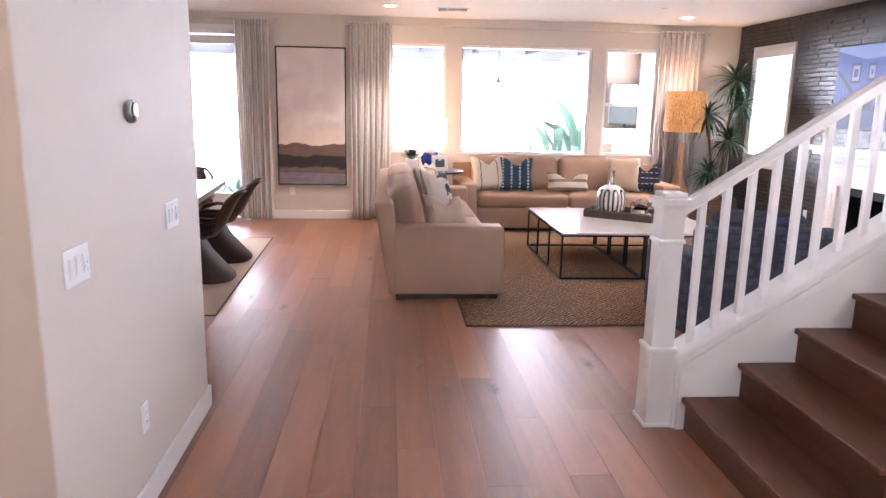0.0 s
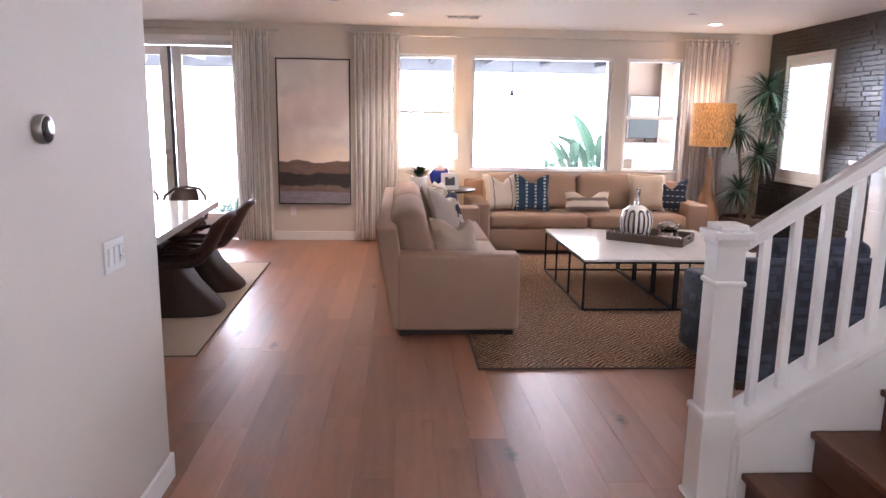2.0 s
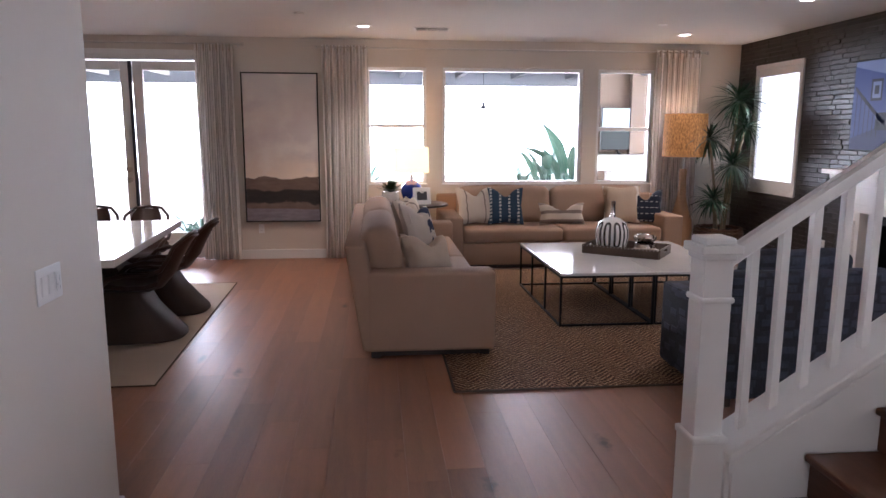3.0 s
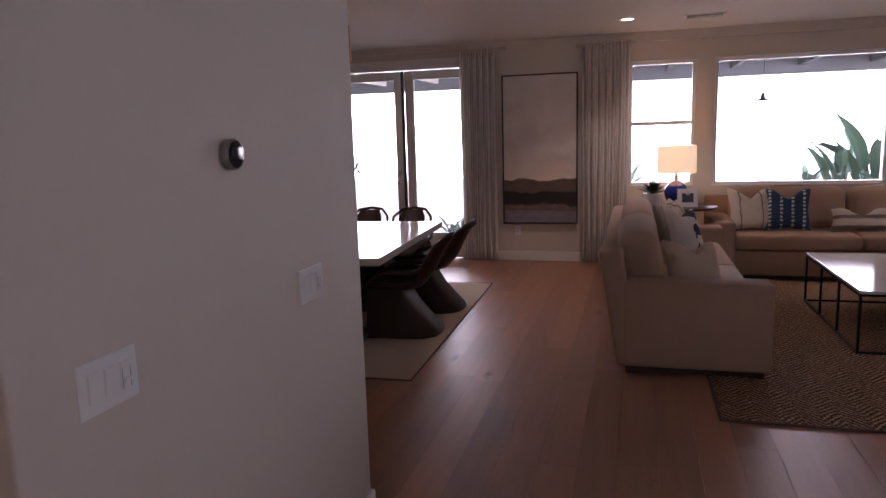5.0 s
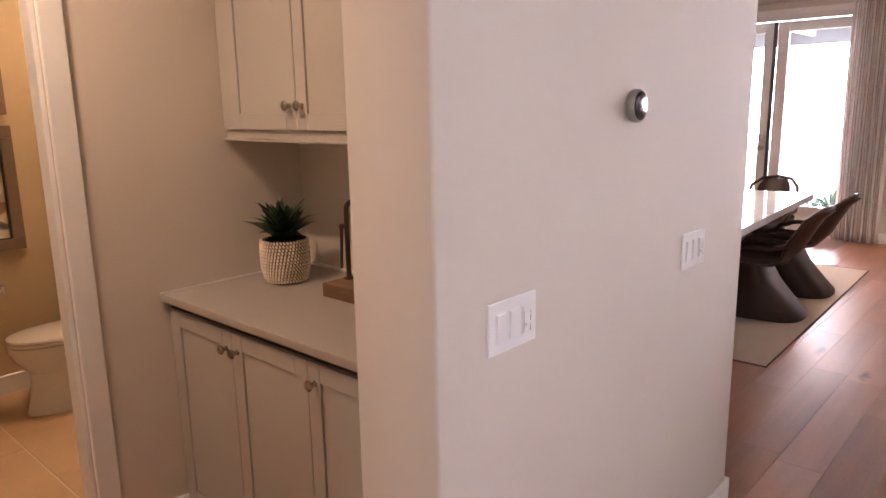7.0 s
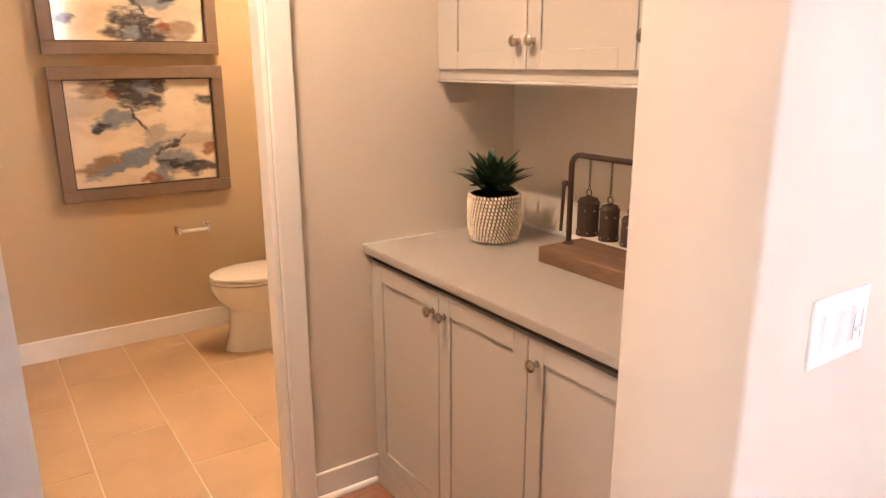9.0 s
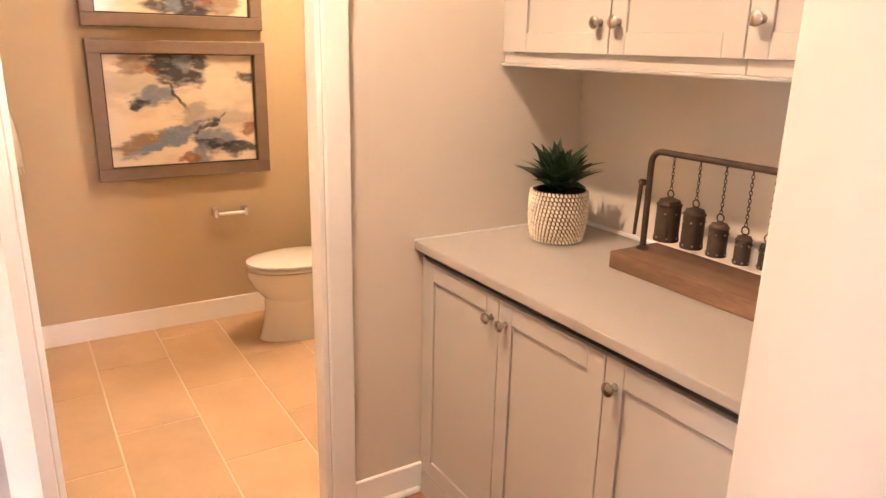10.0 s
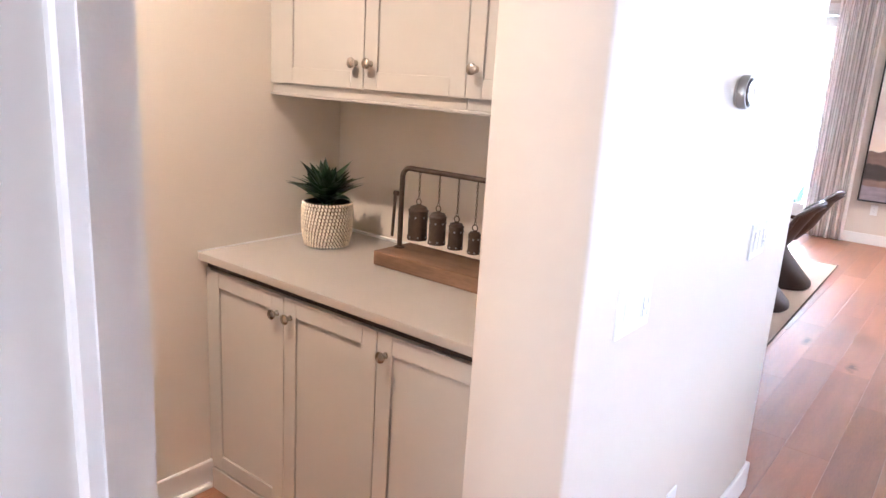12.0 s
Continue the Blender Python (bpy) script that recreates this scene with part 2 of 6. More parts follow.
def nodes_of(name, rough):
    m = bpy.data.materials.new(name)
    m.use_nodes = True
    n, l = m.node_tree.nodes, m.node_tree.links
    n["Principled BSDF"].inputs["Roughness"].default_value = rough
    return m, n, l, n["Principled BSDF"]


def ramp(n, l, fac, stops, hard=False):
    r = n.new("ShaderNodeValToRGB")
    r.color_ramp.interpolation = "CONSTANT" if hard else "LINEAR"
    while len(r.color_ramp.elements) < len(stops):
        r.color_ramp.elements.new(1.0)
    for e, (p, c) in zip(r.color_ramp.elements, stops):
        e.position, e.color = p, (*c, 1)
    l.new(fac, r.inputs[0])
    return r.outputs[0]


def glass_mat():
    m, n, l, b = nodes_of("window_glass", 0.0)
    tr, gl, mx, fr = n.new("ShaderNodeBsdfTransparent"), n.new("ShaderNodeBsdfGlossy"), n.new("ShaderNodeMixShader"), n.new("ShaderNodeFresnel")
    gl.inputs["Roughness"].default_value = 0.02
    fr.inputs[0].default_value = 1.45
    l.new(fr.outputs[0], mx.inputs[0])
    l.new(tr.outputs[0], mx.inputs[1])
    l.new(gl.outputs[0], mx.inputs[2])
    l.new(mx.outputs[0], n["Material Output"].inputs[0])
    return m


def curtain_mat():
    """Cream cloth with woven vertical stripes that follow the cloth; light shines through it."""
    m, n, l, b = nodes_of("striped_linen_curtain", 0.9)
    uv, sx, ml, fr = n.new("ShaderNodeUVMap"), n.new("ShaderNodeSeparateXYZ"), n.new("ShaderNodeMath"), n.new("ShaderNodeMath")
    l.new(uv.outputs[0], sx.inputs[0])
    ml.operation, fr.operation = "MULTIPLY", "FRACT"
    ml.inputs[1].default_value = 11.0
    l.new(sx.outputs[0], ml.inputs[0])
    l.new(ml.outputs[0], fr.inputs[0])
    cream, grey = (0.94, 0.91, 0.87), (0.54, 0.50, 0.47)
    c = ramp(n, l, fr.outputs[0], [(0, cream), (0.44, cream), (0.47, grey), (0.60, grey), (0.63, cream), (0.80, cream), (0.83, grey), (0.88, grey), (0.91, cream)])
    l.new(c, b.inputs["Base Color"])
    tl, mx = n.new("ShaderNodeBsdfTranslucent"), n.new("ShaderNodeMixShader")
    mx.inputs[0].default_value = 0.50
    l.new(c, tl.inputs[0])
    l.new(b.outputs[0], mx.inputs[1])
    l.new(tl.outputs[0], mx.inputs[2])
    l.new(mx.outputs[0], n["Material Output"].inputs[0])
    return m


def blind_mat():
    """White blind slats that let daylight glow through."""
    m, n, l, b = nodes_of("white_translucent_slat", 0.5)
    b.inputs["Base Color"].default_value = (0.85, 0.85, 0.84, 1)
    tl, mx = n.new("ShaderNodeBsdfTranslucent"), n.new("ShaderNodeMixShader")
    tl.inputs[0].default_value = (0.9, 0.9, 0.9, 1)
    mx.inputs[0].default_value = 0.6
    l.new(b.outputs[0], mx.inputs[1])
    l.new(tl.outputs[0], mx.inputs[2])
    l.new(mx.outputs[0], n["Material Output"].inputs[0])
    return m


def shade_mat(name, colour, strength, dark=0.42):
    """A lit cloth lampshade with a coarse weave."""
    m, n, l, b = nodes_of(name, 0.9)
    tc, a, w = n.new("ShaderNodeTexCoord"), n.new("ShaderNodeTexNoise"), n.new("ShaderNodeMapping")
    w.inputs["Scale"].default_value = (1, 1, 0.4)
    l.new(tc.outputs["Object"], w.inputs[0])
    l.new(w.outputs[0], a.inputs["Vector"])
    a.inputs["Scale"].default_value = 70
    c = ramp(n, l, a.outputs[0], [(0.3, tuple(v * dark for v in colour)), (0.7, colour)])
    l.new(c, b.inputs["Base Color"])
    l.new(c, b.inputs["Emission Color"])
    b.inputs["Emission Strength"].default_value = strength
    return m


def jute_mat():
    """Jute rug: broad zigzag rows of thick yarn in tan and brown, uneven from yarn to yarn."""
    m, n, l, b = nodes_of("jute_twill", 0.95)
    tc, sx = n.new("ShaderNodeTexCoord"), n.new("ShaderNodeSeparateXYZ")
    wob = n.new("ShaderNodeTexNoise")
    wob.inputs["Scale"].default_value = 6
    l.new(tc.outputs["Object"], wob.inputs["Vector"])
    l.new(tc.outputs["Object"], sx.inputs[0])

    def op(kind, a, c=0.0):
        q = n.new("ShaderNodeMath")
        q.operation = kind
        for i, v in enumerate((a, c)):
            if isinstance(v, (int, float)):
                q.inputs[i].default_value = v
            else:
                l.new(v, q.inputs[i])
        return q.outputs[0]
    tri = op("ABSOLUTE", op("SUBTRACT", op("FRACT", op("MULTIPLY", sx.outputs[0], 4.6)), 0.5))
    rows = op("ADD", op("MULTIPLY", sx.outputs[1], 23.0), op("ADD", op("MULTIPLY", tri, 5.0), op("MULTIPLY", wob.outputs[0], 2.0)))
    band = op("ABSOLUTE", op("SUBTRACT", op("FRACT", rows), 0.5))
    yarn = op("ABSOLUTE", op("SUBTRACT", op("FRACT", op("ADD", op("MULTIPLY", sx.outputs[0], 44.0), op("MULTIPLY", op("FLOOR", rows), 0.37))), 0.5))
    noi = n.new("ShaderNodeTexNoise")
    noi.inputs["Scale"].default_value, noi.inputs["Detail"].default_value = 75, 4
    l.new(tc.outputs["Object"], noi.inputs["Vector"])
    v = op("ADD", op("ADD", op("MULTIPLY", band, 1.45), op("MULTIPLY", yarn, 0.55)), op("MULTIPLY", op("SUBTRACT", noi.outputs[0], 0.5), 1.7))
    l.new(ramp(n, l, v, [(0.15, (0.040, 0.018, 0.010)), (0.48, (0.19, 0.098, 0.052)), (0.72, (0.34, 0.195, 0.105)), (1.02, (0.62, 0.44, 0.27))]), b.inputs["Base Color"])
    bu = n.new("ShaderNodeBump")
    bu.inputs["Strength"].default_value, bu.inputs["Distance"].default_value = 0.9, 0.005
    l.new(v, bu.inputs["Height"])
    l.new(bu.outputs[0], b.inputs["Normal"])
    return m


def blend(n, l, mask, below, above):
    """Lay one colour over another through a mask; colours are sockets or triples."""
    mx = n.new("ShaderNodeMix")
    mx.data_type = "RGBA"
    l.new(mask, mx.inputs[0])
    for k, c in ((6, below), (7, above)):
        if isinstance(c, tuple):
            mx.inputs[k].default_value = (*c, 1)
        else:
            l.new(c, mx.inputs[k])
    return mx.outputs[2]


def span(n, l, value, lo, hi, top=1.0):
    """A smooth step from 0 to top while value goes from lo to hi."""
    mr = n.new("ShaderNodeMapRange")
    mr.interpolation_type = "SMOOTHSTEP"
    l.new(value, mr.inputs[0])
    for k, v in enumerate((lo, hi, 0.0, top), 1):
        mr.inputs[k].default_value = v
    return mr.outputs[0]


def streaks(n, l, vector, scale, size, detail=6, offset=0.0):
    """Noise drawn out by scale."""
    mp, noi = n.new("ShaderNodeMapping"), n.new("ShaderNodeTexNoise")
    mp.inputs["Scale"].default_value, mp.inputs["Location"].default_value = scale, (offset, offset, offset)
    noi.inputs["Scale"].default_value, noi.inputs["Detail"].default_value = size, detail
    l.new(vector, mp.inputs[0])
    l.new(mp.outputs[0], noi.inputs["Vector"])
    return noi.outputs[0]


def landscape_mat():
    """A pale clouded sky over a brown ridge, a black treeline and grey-blue water, brushed sideways."""
    m, n, l, b = nodes_of("misty_landscape_paint", 0.5)
    tc, sx = n.new("ShaderNodeTexCoord"), n.new("ShaderNodeSeparateXYZ")
    gen = tc.outputs["Generated"]
    l.new(gen, sx.inputs[0])

    def lifted(noise_socket, amount):
        q = n.new("ShaderNodeMath")
        q.operation, q.inputs[1].default_value = "MULTIPLY_ADD", -amount
        l.new(noise_socket, q.inputs[0])
        l.new(sx.outputs[2], q.inputs[2])
        return q.outputs[0]
    cloud = streaks(n, l, gen, (1.1, 1, 2.6), 2.0, 8)
    sky_ = ramp(n, l, sx.outputs[2], [(0.26, (0.84, 0.70, 0.56)), (0.40, (0.76, 0.62, 0.52)), (0.55, (0.66, 0.57, 0.54)), (0.72, (0.76, 0.66, 0.60)), (1.0, (0.68, 0.62, 0.58))])
    c = blend(n, l, span(n, l, cloud, 0.42, 0.68, 0.75), sky_, (0.84, 0.77, 0.70))
    c = blend(n, l, span(n, l, streaks(n, l, gen, (0.8, 1, 3.4), 1.7, 7, 3.0), 0.50, 0.72, 0.55), c, (0.55, 0.47, 0.46))
    rough_ = streaks(n, l, gen, (2.2, 1, 0.8), 1.5, 3, 1.7)
    dry = streaks(n, l, gen, (2, 1, 16), 3.0, 6)
    ridge = lifted(rough_, 0.11)
    c = blend(n, l, span(n, l, ridge, 0.236, 0.228), c, blend(n, l, dry, (0.11, 0.065, 0.048), (0.24, 0.16, 0.12)))
    trees = lifted(streaks(n, l, gen, (2.2, 1, 2.5), 2.4, 4, 5.1), 0.07)
    c = blend(n, l, span(n, l, trees, 0.186, 0.172), c, blend(n, l, dry, (0.016, 0.014, 0.014), (0.05, 0.038, 0.034)))
    bank = lifted(streaks(n, l, gen, (2.0, 1, 4.0), 2.0, 6, 8.3), 0.10)
    c = blend(n, l, span(n, l, bank, 0.088, 0.072), c, blend(n, l, dry, (0.10, 0.062, 0.048), (0.27, 0.19, 0.155)))
    water = lifted(streaks(n, l, gen, (1.2, 1, 6.0), 1.6, 6, 2.2), 0.05)
    c = blend(n, l, span(n, l, water, 0.064, 0.056), c, blend(n, l, dry, (0.12, 0.10, 0.12), (0.34, 0.31, 0.35)))
    l.new(c, b.inputs["Base Color"])
    return m


def abstract_mat(name, width, height, low, blots, flip=False):
    """Loose washes of paint on cream: each blot is colour, place, size, tilt and strength, its edge torn by brush noise."""
    m, n, l, b = nodes_of(name, 0.30)
    tc, warp, sc, ad = n.new("ShaderNodeTexCoord"), n.new("ShaderNodeTexNoise"), n.new("ShaderNodeVectorMath"), n.new("ShaderNodeVectorMath")
    obj = tc.outputs["Object"]
    warp.inputs["Scale"].default_value, warp.inputs["Detail"].default_value = 9.0, 7
    l.new(obj, warp.inputs["Vector"])
    sc.operation, ad.operation = "MULTIPLY_ADD", "ADD"
    sc.inputs[1].default_value, sc.inputs[2].default_value = (0.15, 0.0, 0.12), (-0.075, 0.0, -0.06)
    l.new(warp.outputs["Color"], sc.inputs[0])
    l.new(obj, ad.inputs[0])
    l.new(sc.outputs[0], ad.inputs[1])
    dry = streaks(n, l, obj, (7, 1, 24), 2.2, 7)
    tone = span(n, l, streaks(n, l, obj, (9, 1, 15), 2.6, 6, 4.4), 0.46, 0.66, 0.85)
    c = blend(n, l, span(n, l, streaks(n, l, obj, (3, 1, 7), 1.4, 6), 0.40, 0.70), (0.74, 0.64, 0.51), (0.60, 0.49, 0.37))
    paints = {"n": (0.020, 0.022, 0.038), "s": (0.17, 0.215, 0.29), "r": (0.27, 0.095, 0.035), "u": (0.22, 0.145, 0.09), "g": (0.40, 0.35, 0.30)}
    for k, (paint, u, v, ru, rv, tilt, strength) in enumerate(blots):
        u, v, tilt = (1 - u, 1 - v, tilt) if flip else (u, v, tilt)
        mp, ln = n.new("ShaderNodeMapping"), n.new("ShaderNodeVectorMath")
        mp.vector_type, ln.operation = "TEXTURE", "LENGTH"
        mp.inputs["Location"].default_value = ((u - 0.5) * width, 0, low + v * height)
        mp.inputs["Rotation"].default_value = (0, radians(-tilt), 0)
        mp.inputs["Scale"].default_value = (1.25 * ru * width, 1000.0, 1.3 * rv * height)
        l.new(ad.outputs[0], mp.inputs[0])
        l.new(mp.outputs[0], ln.inputs[0])
        tear = n.new("ShaderNodeMath")
        tear.operation, tear.inputs[1].default_value = "MULTIPLY_ADD", 1.1
        l.new(dry, tear.inputs[0])
        l.new(ln.outputs["Value"], tear.inputs[2])
        c = blend(n, l, span(n, l, tear.outputs[0], 1.72, 1.12, strength), c, blend(n, l, tone, paints[paint], tuple(0.55 * q + 0.45 * w for q, w in zip(paints[paint], (0.34, 0.33, 0.33)))))
    l.new(c, b.inputs["Base Color"])
    b.inputs["Coat Weight"].default_value, b.inputs["Coat Roughness"].default_value = 0.12, 0.05
    return m


def pillow_mat(name, ground, stripe, scale, axis, width, dash=0.0):
    """Cushion cloth with printed stripes in the cushion's own space."""
    m, n, l, b = nodes_of(name, 0.9)
    tc, sx, ml, fr = n.new("ShaderNodeTexCoord"), n.new("ShaderNodeSeparateXYZ"), n.new("ShaderNodeMath"), n.new("ShaderNodeMath")
    noi, ad = n.new("ShaderNodeTexNoise"), n.new("ShaderNodeMath")
    noi.inputs["Scale"].default_value = 14
    l.new(tc.outputs["Object"], noi.inputs["Vector"])
    l.new(tc.outputs["Object"], sx.inputs[0])
    ml.operation, ml.inputs[1].default_value, fr.operation = "MULTIPLY", scale, "FRACT"
    l.new(sx.outputs[axis], ml.inputs[0])
    ad.operation, ad.inputs[1].default_value, ad.inputs[2].default_value = "MULTIPLY_ADD", 0.18, 0.41
    l.new(noi.outputs[0], ad.inputs[0])
    a2 = n.new("ShaderNodeMath")
    l.new(ml.outputs[0], a2.inputs[0])
    l.new(ad.outputs[0], a2.inputs[1])
    l.new(a2.outputs[0], fr.inputs[0])
    l.new(ramp(n, l, fr.outputs[0], [(0, ground), (1 - width - 0.03, ground), (1 - width, stripe), (0.97, stripe), (1.0, ground)]), b.inputs["Base Color"])
    if dash:
        d1, d2, d3, mx = n.new("ShaderNodeMath"), n.new("ShaderNodeMath"), n.new("ShaderNodeMath"), n.new("ShaderNodeMix")
        d1.operation, d2.operation, d3.operation = "MULTIPLY_ADD", "FRACT", "GREATER_THAN"
        d1.inputs[1].default_value, d3.inputs[1].default_value = dash, 0.42
        l.new(sx.outputs[2 if axis == 0 else 0], d1.inputs[0])
        l.new(noi.outputs[0], d1.inputs[2])
        l.new(d1.outputs[0], d2.inputs[0])
        l.new(d2.outputs[0], d3.inputs[0])
        mx.data_type = "RGBA"
        mx.inputs[6].default_value = (*ground, 1)
        l.new(d3.outputs[0], mx.inputs[0])
        l.new(b.inputs["Base Color"].links[0].from_socket, mx.inputs[7])
        l.new(mx.outputs[2], b.inputs["Base Color"])
    return m


# grey outline of the dimmer; on the beam it paints the shaded face
M_BEAM = mat("grey_and_beam_shade", (0.24, 0.26, 0.29), 0.8, vary=0.06)
M_DARKSTEEL = mat("dark_brushed_steel", (0.28, 0.27, 0.26), 0.3, 1.0, vary=0.05, scale=20)
M_GLASS, M_CURTAIN, M_JUTE = glass_mat(), curtain_mat(), jute_mat()
M_BLIND = blind_mat()
M_LAND = landscape_mat()
BLOTS_HIGH = [("g", 0.16, 0.76, 0.22, 0.09, 4, 0.5), ("u", 0.20, 0.91, 0.11, 0.08, 0, 0.8), ("r", 0.31, 0.88, 0.05, 0.04, 0, 0.9), ("n", 0.42, 0.94, 0.14, 0.07, 0, 0.95), ("n", 0.49, 0.81, 0.13, 0.08, -8, 0.95),
              ("s", 0.52, 0.92, 0.06, 0.05, 0, 0.9), ("n", 0.62, 0.93, 0.07, 0.06, 0, 0.9), ("s", 0.33, 0.63, 0.15, 0.07, 12, 0.95), ("n", 0.21, 0.57, 0.08, 0.035, 15, 0.95), ("n", 0.47, 0.62, 0.13, 0.018, -55, 0.85),
              ("n", 0.94, 0.80, 0.06, 0.045, 0, 0.9)]
BLOTS_LOW = [("g", 0.76, 0.43, 0.30, 0.05, 2, 0.6), ("g", 0.57, 0.47, 0.08, 0.08, 40, 0.9), ("u", 0.27, 0.22, 0.26, 0.055, 10, 0.9), ("s", 0.40, 0.25, 0.27, 0.048, 22, 1.0), ("s", 0.70, 0.22, 0.14, 0.10, -10, 0.95),
             ("n", 0.66, 0.18, 0.12, 0.04, -14, 0.95), ("n", 0.67, 0.36, 0.12, 0.018, 33, 0.9), ("n", 0.86, 0.12, 0.16, 0.05, 0, 0.9), ("s", 0.60, 0.09, 0.05, 0.09, 0, 0.9), ("r", 0.52, 0.05, 0.07, 0.035, 0, 0.9), ("r", 0.95, 0.32, 0.06, 0.07, 0, 0.85)]
ART_W, ART_H, ART_F = 0.85, 0.675, 0.062
M_ART = [abstract_mat(nm, ART_W - 2 * ART_F, ART_H - 2 * ART_F, ART_F, BLOTS_HIGH + BLOTS_LOW, fl_) for nm, fl_ in (("abstract_blue_paint", False), ("abstract_blue_paint_upper", True))]
M_SHADE1, M_SHADE2 = shade_mat("tan_burlap_shade", (0.58, 0.27, 0.085), 0.17), shade_mat("cream_linen_shade", (0.95, 0.72, 0.42), 1.6, 0.90)
M_PIL_STRIPE = pillow_mat("cream_ticking", (0.60, 0.53, 0.45), (0.22, 0.18, 0.16), 4.4, 0, 0.07)
M_PILTAN = pillow_mat("tan_linen_ticking", (0.47, 0.36, 0.26), (0.66, 0.60, 0.52), 2.3, 0, 0.10)
M_PIL_BLUE = pillow_mat("indigo_print", (0.020, 0.050, 0.095), (0.50, 0.52, 0.52), 9.0, 0, 0.24, 24.0)
M_PIL_NAVY = pillow_mat("navy_dash_print", (0.012, 0.016, 0.032), (0.36, 0.35, 0.32), 13.0, 2, 0.14, 17.0)
M_PIL_MOTIF = pillow_mat("cream_with_navy_motif", (0.62, 0.56, 0.49), (0.020, 0.030, 0.075), 2.3, 0, 0.34, 5.5)
M_PIL_BAND = pillow_mat("cream_grey_band", (0.62, 0.55, 0.46), (0.24, 0.19, 0.16), 9.0, 2, 0.35)


# ---- mesh helpers ----
def part(name, bm, material, parent=None, label="", smooth=False):
    """Link a bmesh as one mesh object, under a thing or a part if given."""
    me = bpy.data.meshes.new(name)
    bm.normal_update()
    bm.to_mesh(me)
    bm.free()
    me.materials.append(material)
    if smooth:
        for p in me.polygons:
            p.use_smooth = True
        me.set_sharp_from_angle(angle=radians(38))
    ob = new(name, me)
    if parent is not None:
        ob.parent = parent
    if label:
        tagged(ob, label)
    return ob


def thing(name, place, label, category, rz=0, group="", kind=""):
    ob = new(name)
    ob.matrix_basis = pose(*place, 0, 0, rz)
    ob.empty_display_size = 0.1
    return tagged(ob, label, category, group, kind)


def box(x0, x1, y0, y1, z0, z1, bevel=0.0, seg=2, bm=None):
    own = bmesh.new()
    bmesh.ops.create_cube(own, size=1.0)
    for v in own.verts:
        v.co = Vector(((x0 + x1) / 2 + v.co.x * (x1 - x0), (y0 + y1) / 2 + v.co.y * (y1 - y0), (z0 + z1) / 2 + v.co.z * (z1 - z0)))
    if bevel:
        bmesh.ops.bevel(own, geom=list(own.edges), offset=bevel, segments=seg, affect="EDGES", profile=0.5)
    if bm is None:
        return own
    return merge(bm, own)


def merge(bm, other):
    me = bpy.data.meshes.new("tmp")
    other.to_mesh(me)
    other.free()
    bm.from_mesh(me)
    bpy.data.meshes.remove(me)
    return bm


def moved(bm, m):
    bmesh.ops.transform(bm, matrix=m, verts=list(bm.verts))
    return bm


def lathe(profile, seg=32, squash=1.0):
    """Turn (radius, height) pairs round the z axis."""
    bm = bmesh.new()
    rings = []
    for r, z in profile:
        rings.append([bm.verts.new((max(r, 1e-4) * math.cos(2 * math.pi * i / seg), squash * max(r, 1e-4) * math.sin(2 * math.pi * i / seg), z)) for i in range(seg)])
    for a, b in zip(rings, rings[1:]):
        for i in range(seg):
            bm.faces.new((a[i], a[(i + 1) % seg], b[(i + 1) % seg], b[i]))
    bm.faces.new(list(reversed(rings[0])))
    bm.faces.new(rings[-1])
    return bm


def tube(points, radius, seg=10, bm=None, closed=False):
    """A round bar along points; radius may be a list."""
    bm = bm or bmesh.new()
    pts = [Vector(p) for p in points]
    n = len(pts)
    rad = radius if isinstance(radius, (list, tuple)) else [radius] * n
    rings, side = [], None
    for i, p in enumerate(pts):
        a, b = (pts[i - 1], pts[(i + 1) % n]) if closed else (pts[max(i - 1, 0)], pts[min(i + 1, n - 1)])
        d = (b - a).normalized()
        if side is None:
            side = d.orthogonal().normalized()
        side = (side - d * side.dot(d)).normalized()
        up = d.cross(side)
        rings.append([bm.verts.new(p + rad[i] * (math.cos(2 * math.pi * k / seg) * side + math.sin(2 * math.pi * k / seg) * up)) for k in range(seg)])
    pairs = list(zip(rings, rings[1:])) + ([(rings[-1], rings[0])] if closed else [])
    for a, b in pairs:
        for k in range(seg):
            bm.faces.new((a[k], a[(k + 1) % seg], b[(k + 1) % seg], b[k]))
    if not closed:
        bm.faces.new(list(reversed(rings[0])))
        bm.faces.new(rings[-1])
    return bm


def pillow(w, h, d, power=0.5, pinch=0.12, seg=14, chop=0.0):
    """A soft cushion, w wide, h high, d thick, standing on its lower edge, with drawn-out corners."""
    bm = bmesh.new()
    sides = []
    for s in (1, -1):
        grid = []
        for j in range(seg + 1):
            row = []
            for i in range(seg + 1):
                u, v = 2 * i / seg - 1, 2 * j / seg - 1
                t = max(0.0, (1 - u ** 4) * (1 - v ** 4)) ** power
                k = 1 - pinch * (1 - abs(u * v)) * max(abs(u), abs(v)) ** 3
                wob = 0.03 * noise.noise(Vector((u * 2.1, v * 2.1, s * 3 + w * 9)))
                row.append(bm.verts.new((u * k * w / 2, s * (d / 2 * t + 0.004) * (1 + wob * 4), h / 2 + v * k * h / 2 - chop * h * math.exp(-(u / 0.42) ** 2) * max(0.0, v) ** 1.5)))
            grid.append(row)
        sides.append(grid)
        for j in range(seg):
            for i in range(seg):
                q = (grid[j][i], grid[j][i + 1], grid[j + 1][i + 1], grid[j + 1][i])
                bm.faces.new(q if s < 0 else tuple(reversed(q)))
    bmesh.ops.remove_doubles(bm, verts=list(bm.verts), dist=0.0085)
    return bm


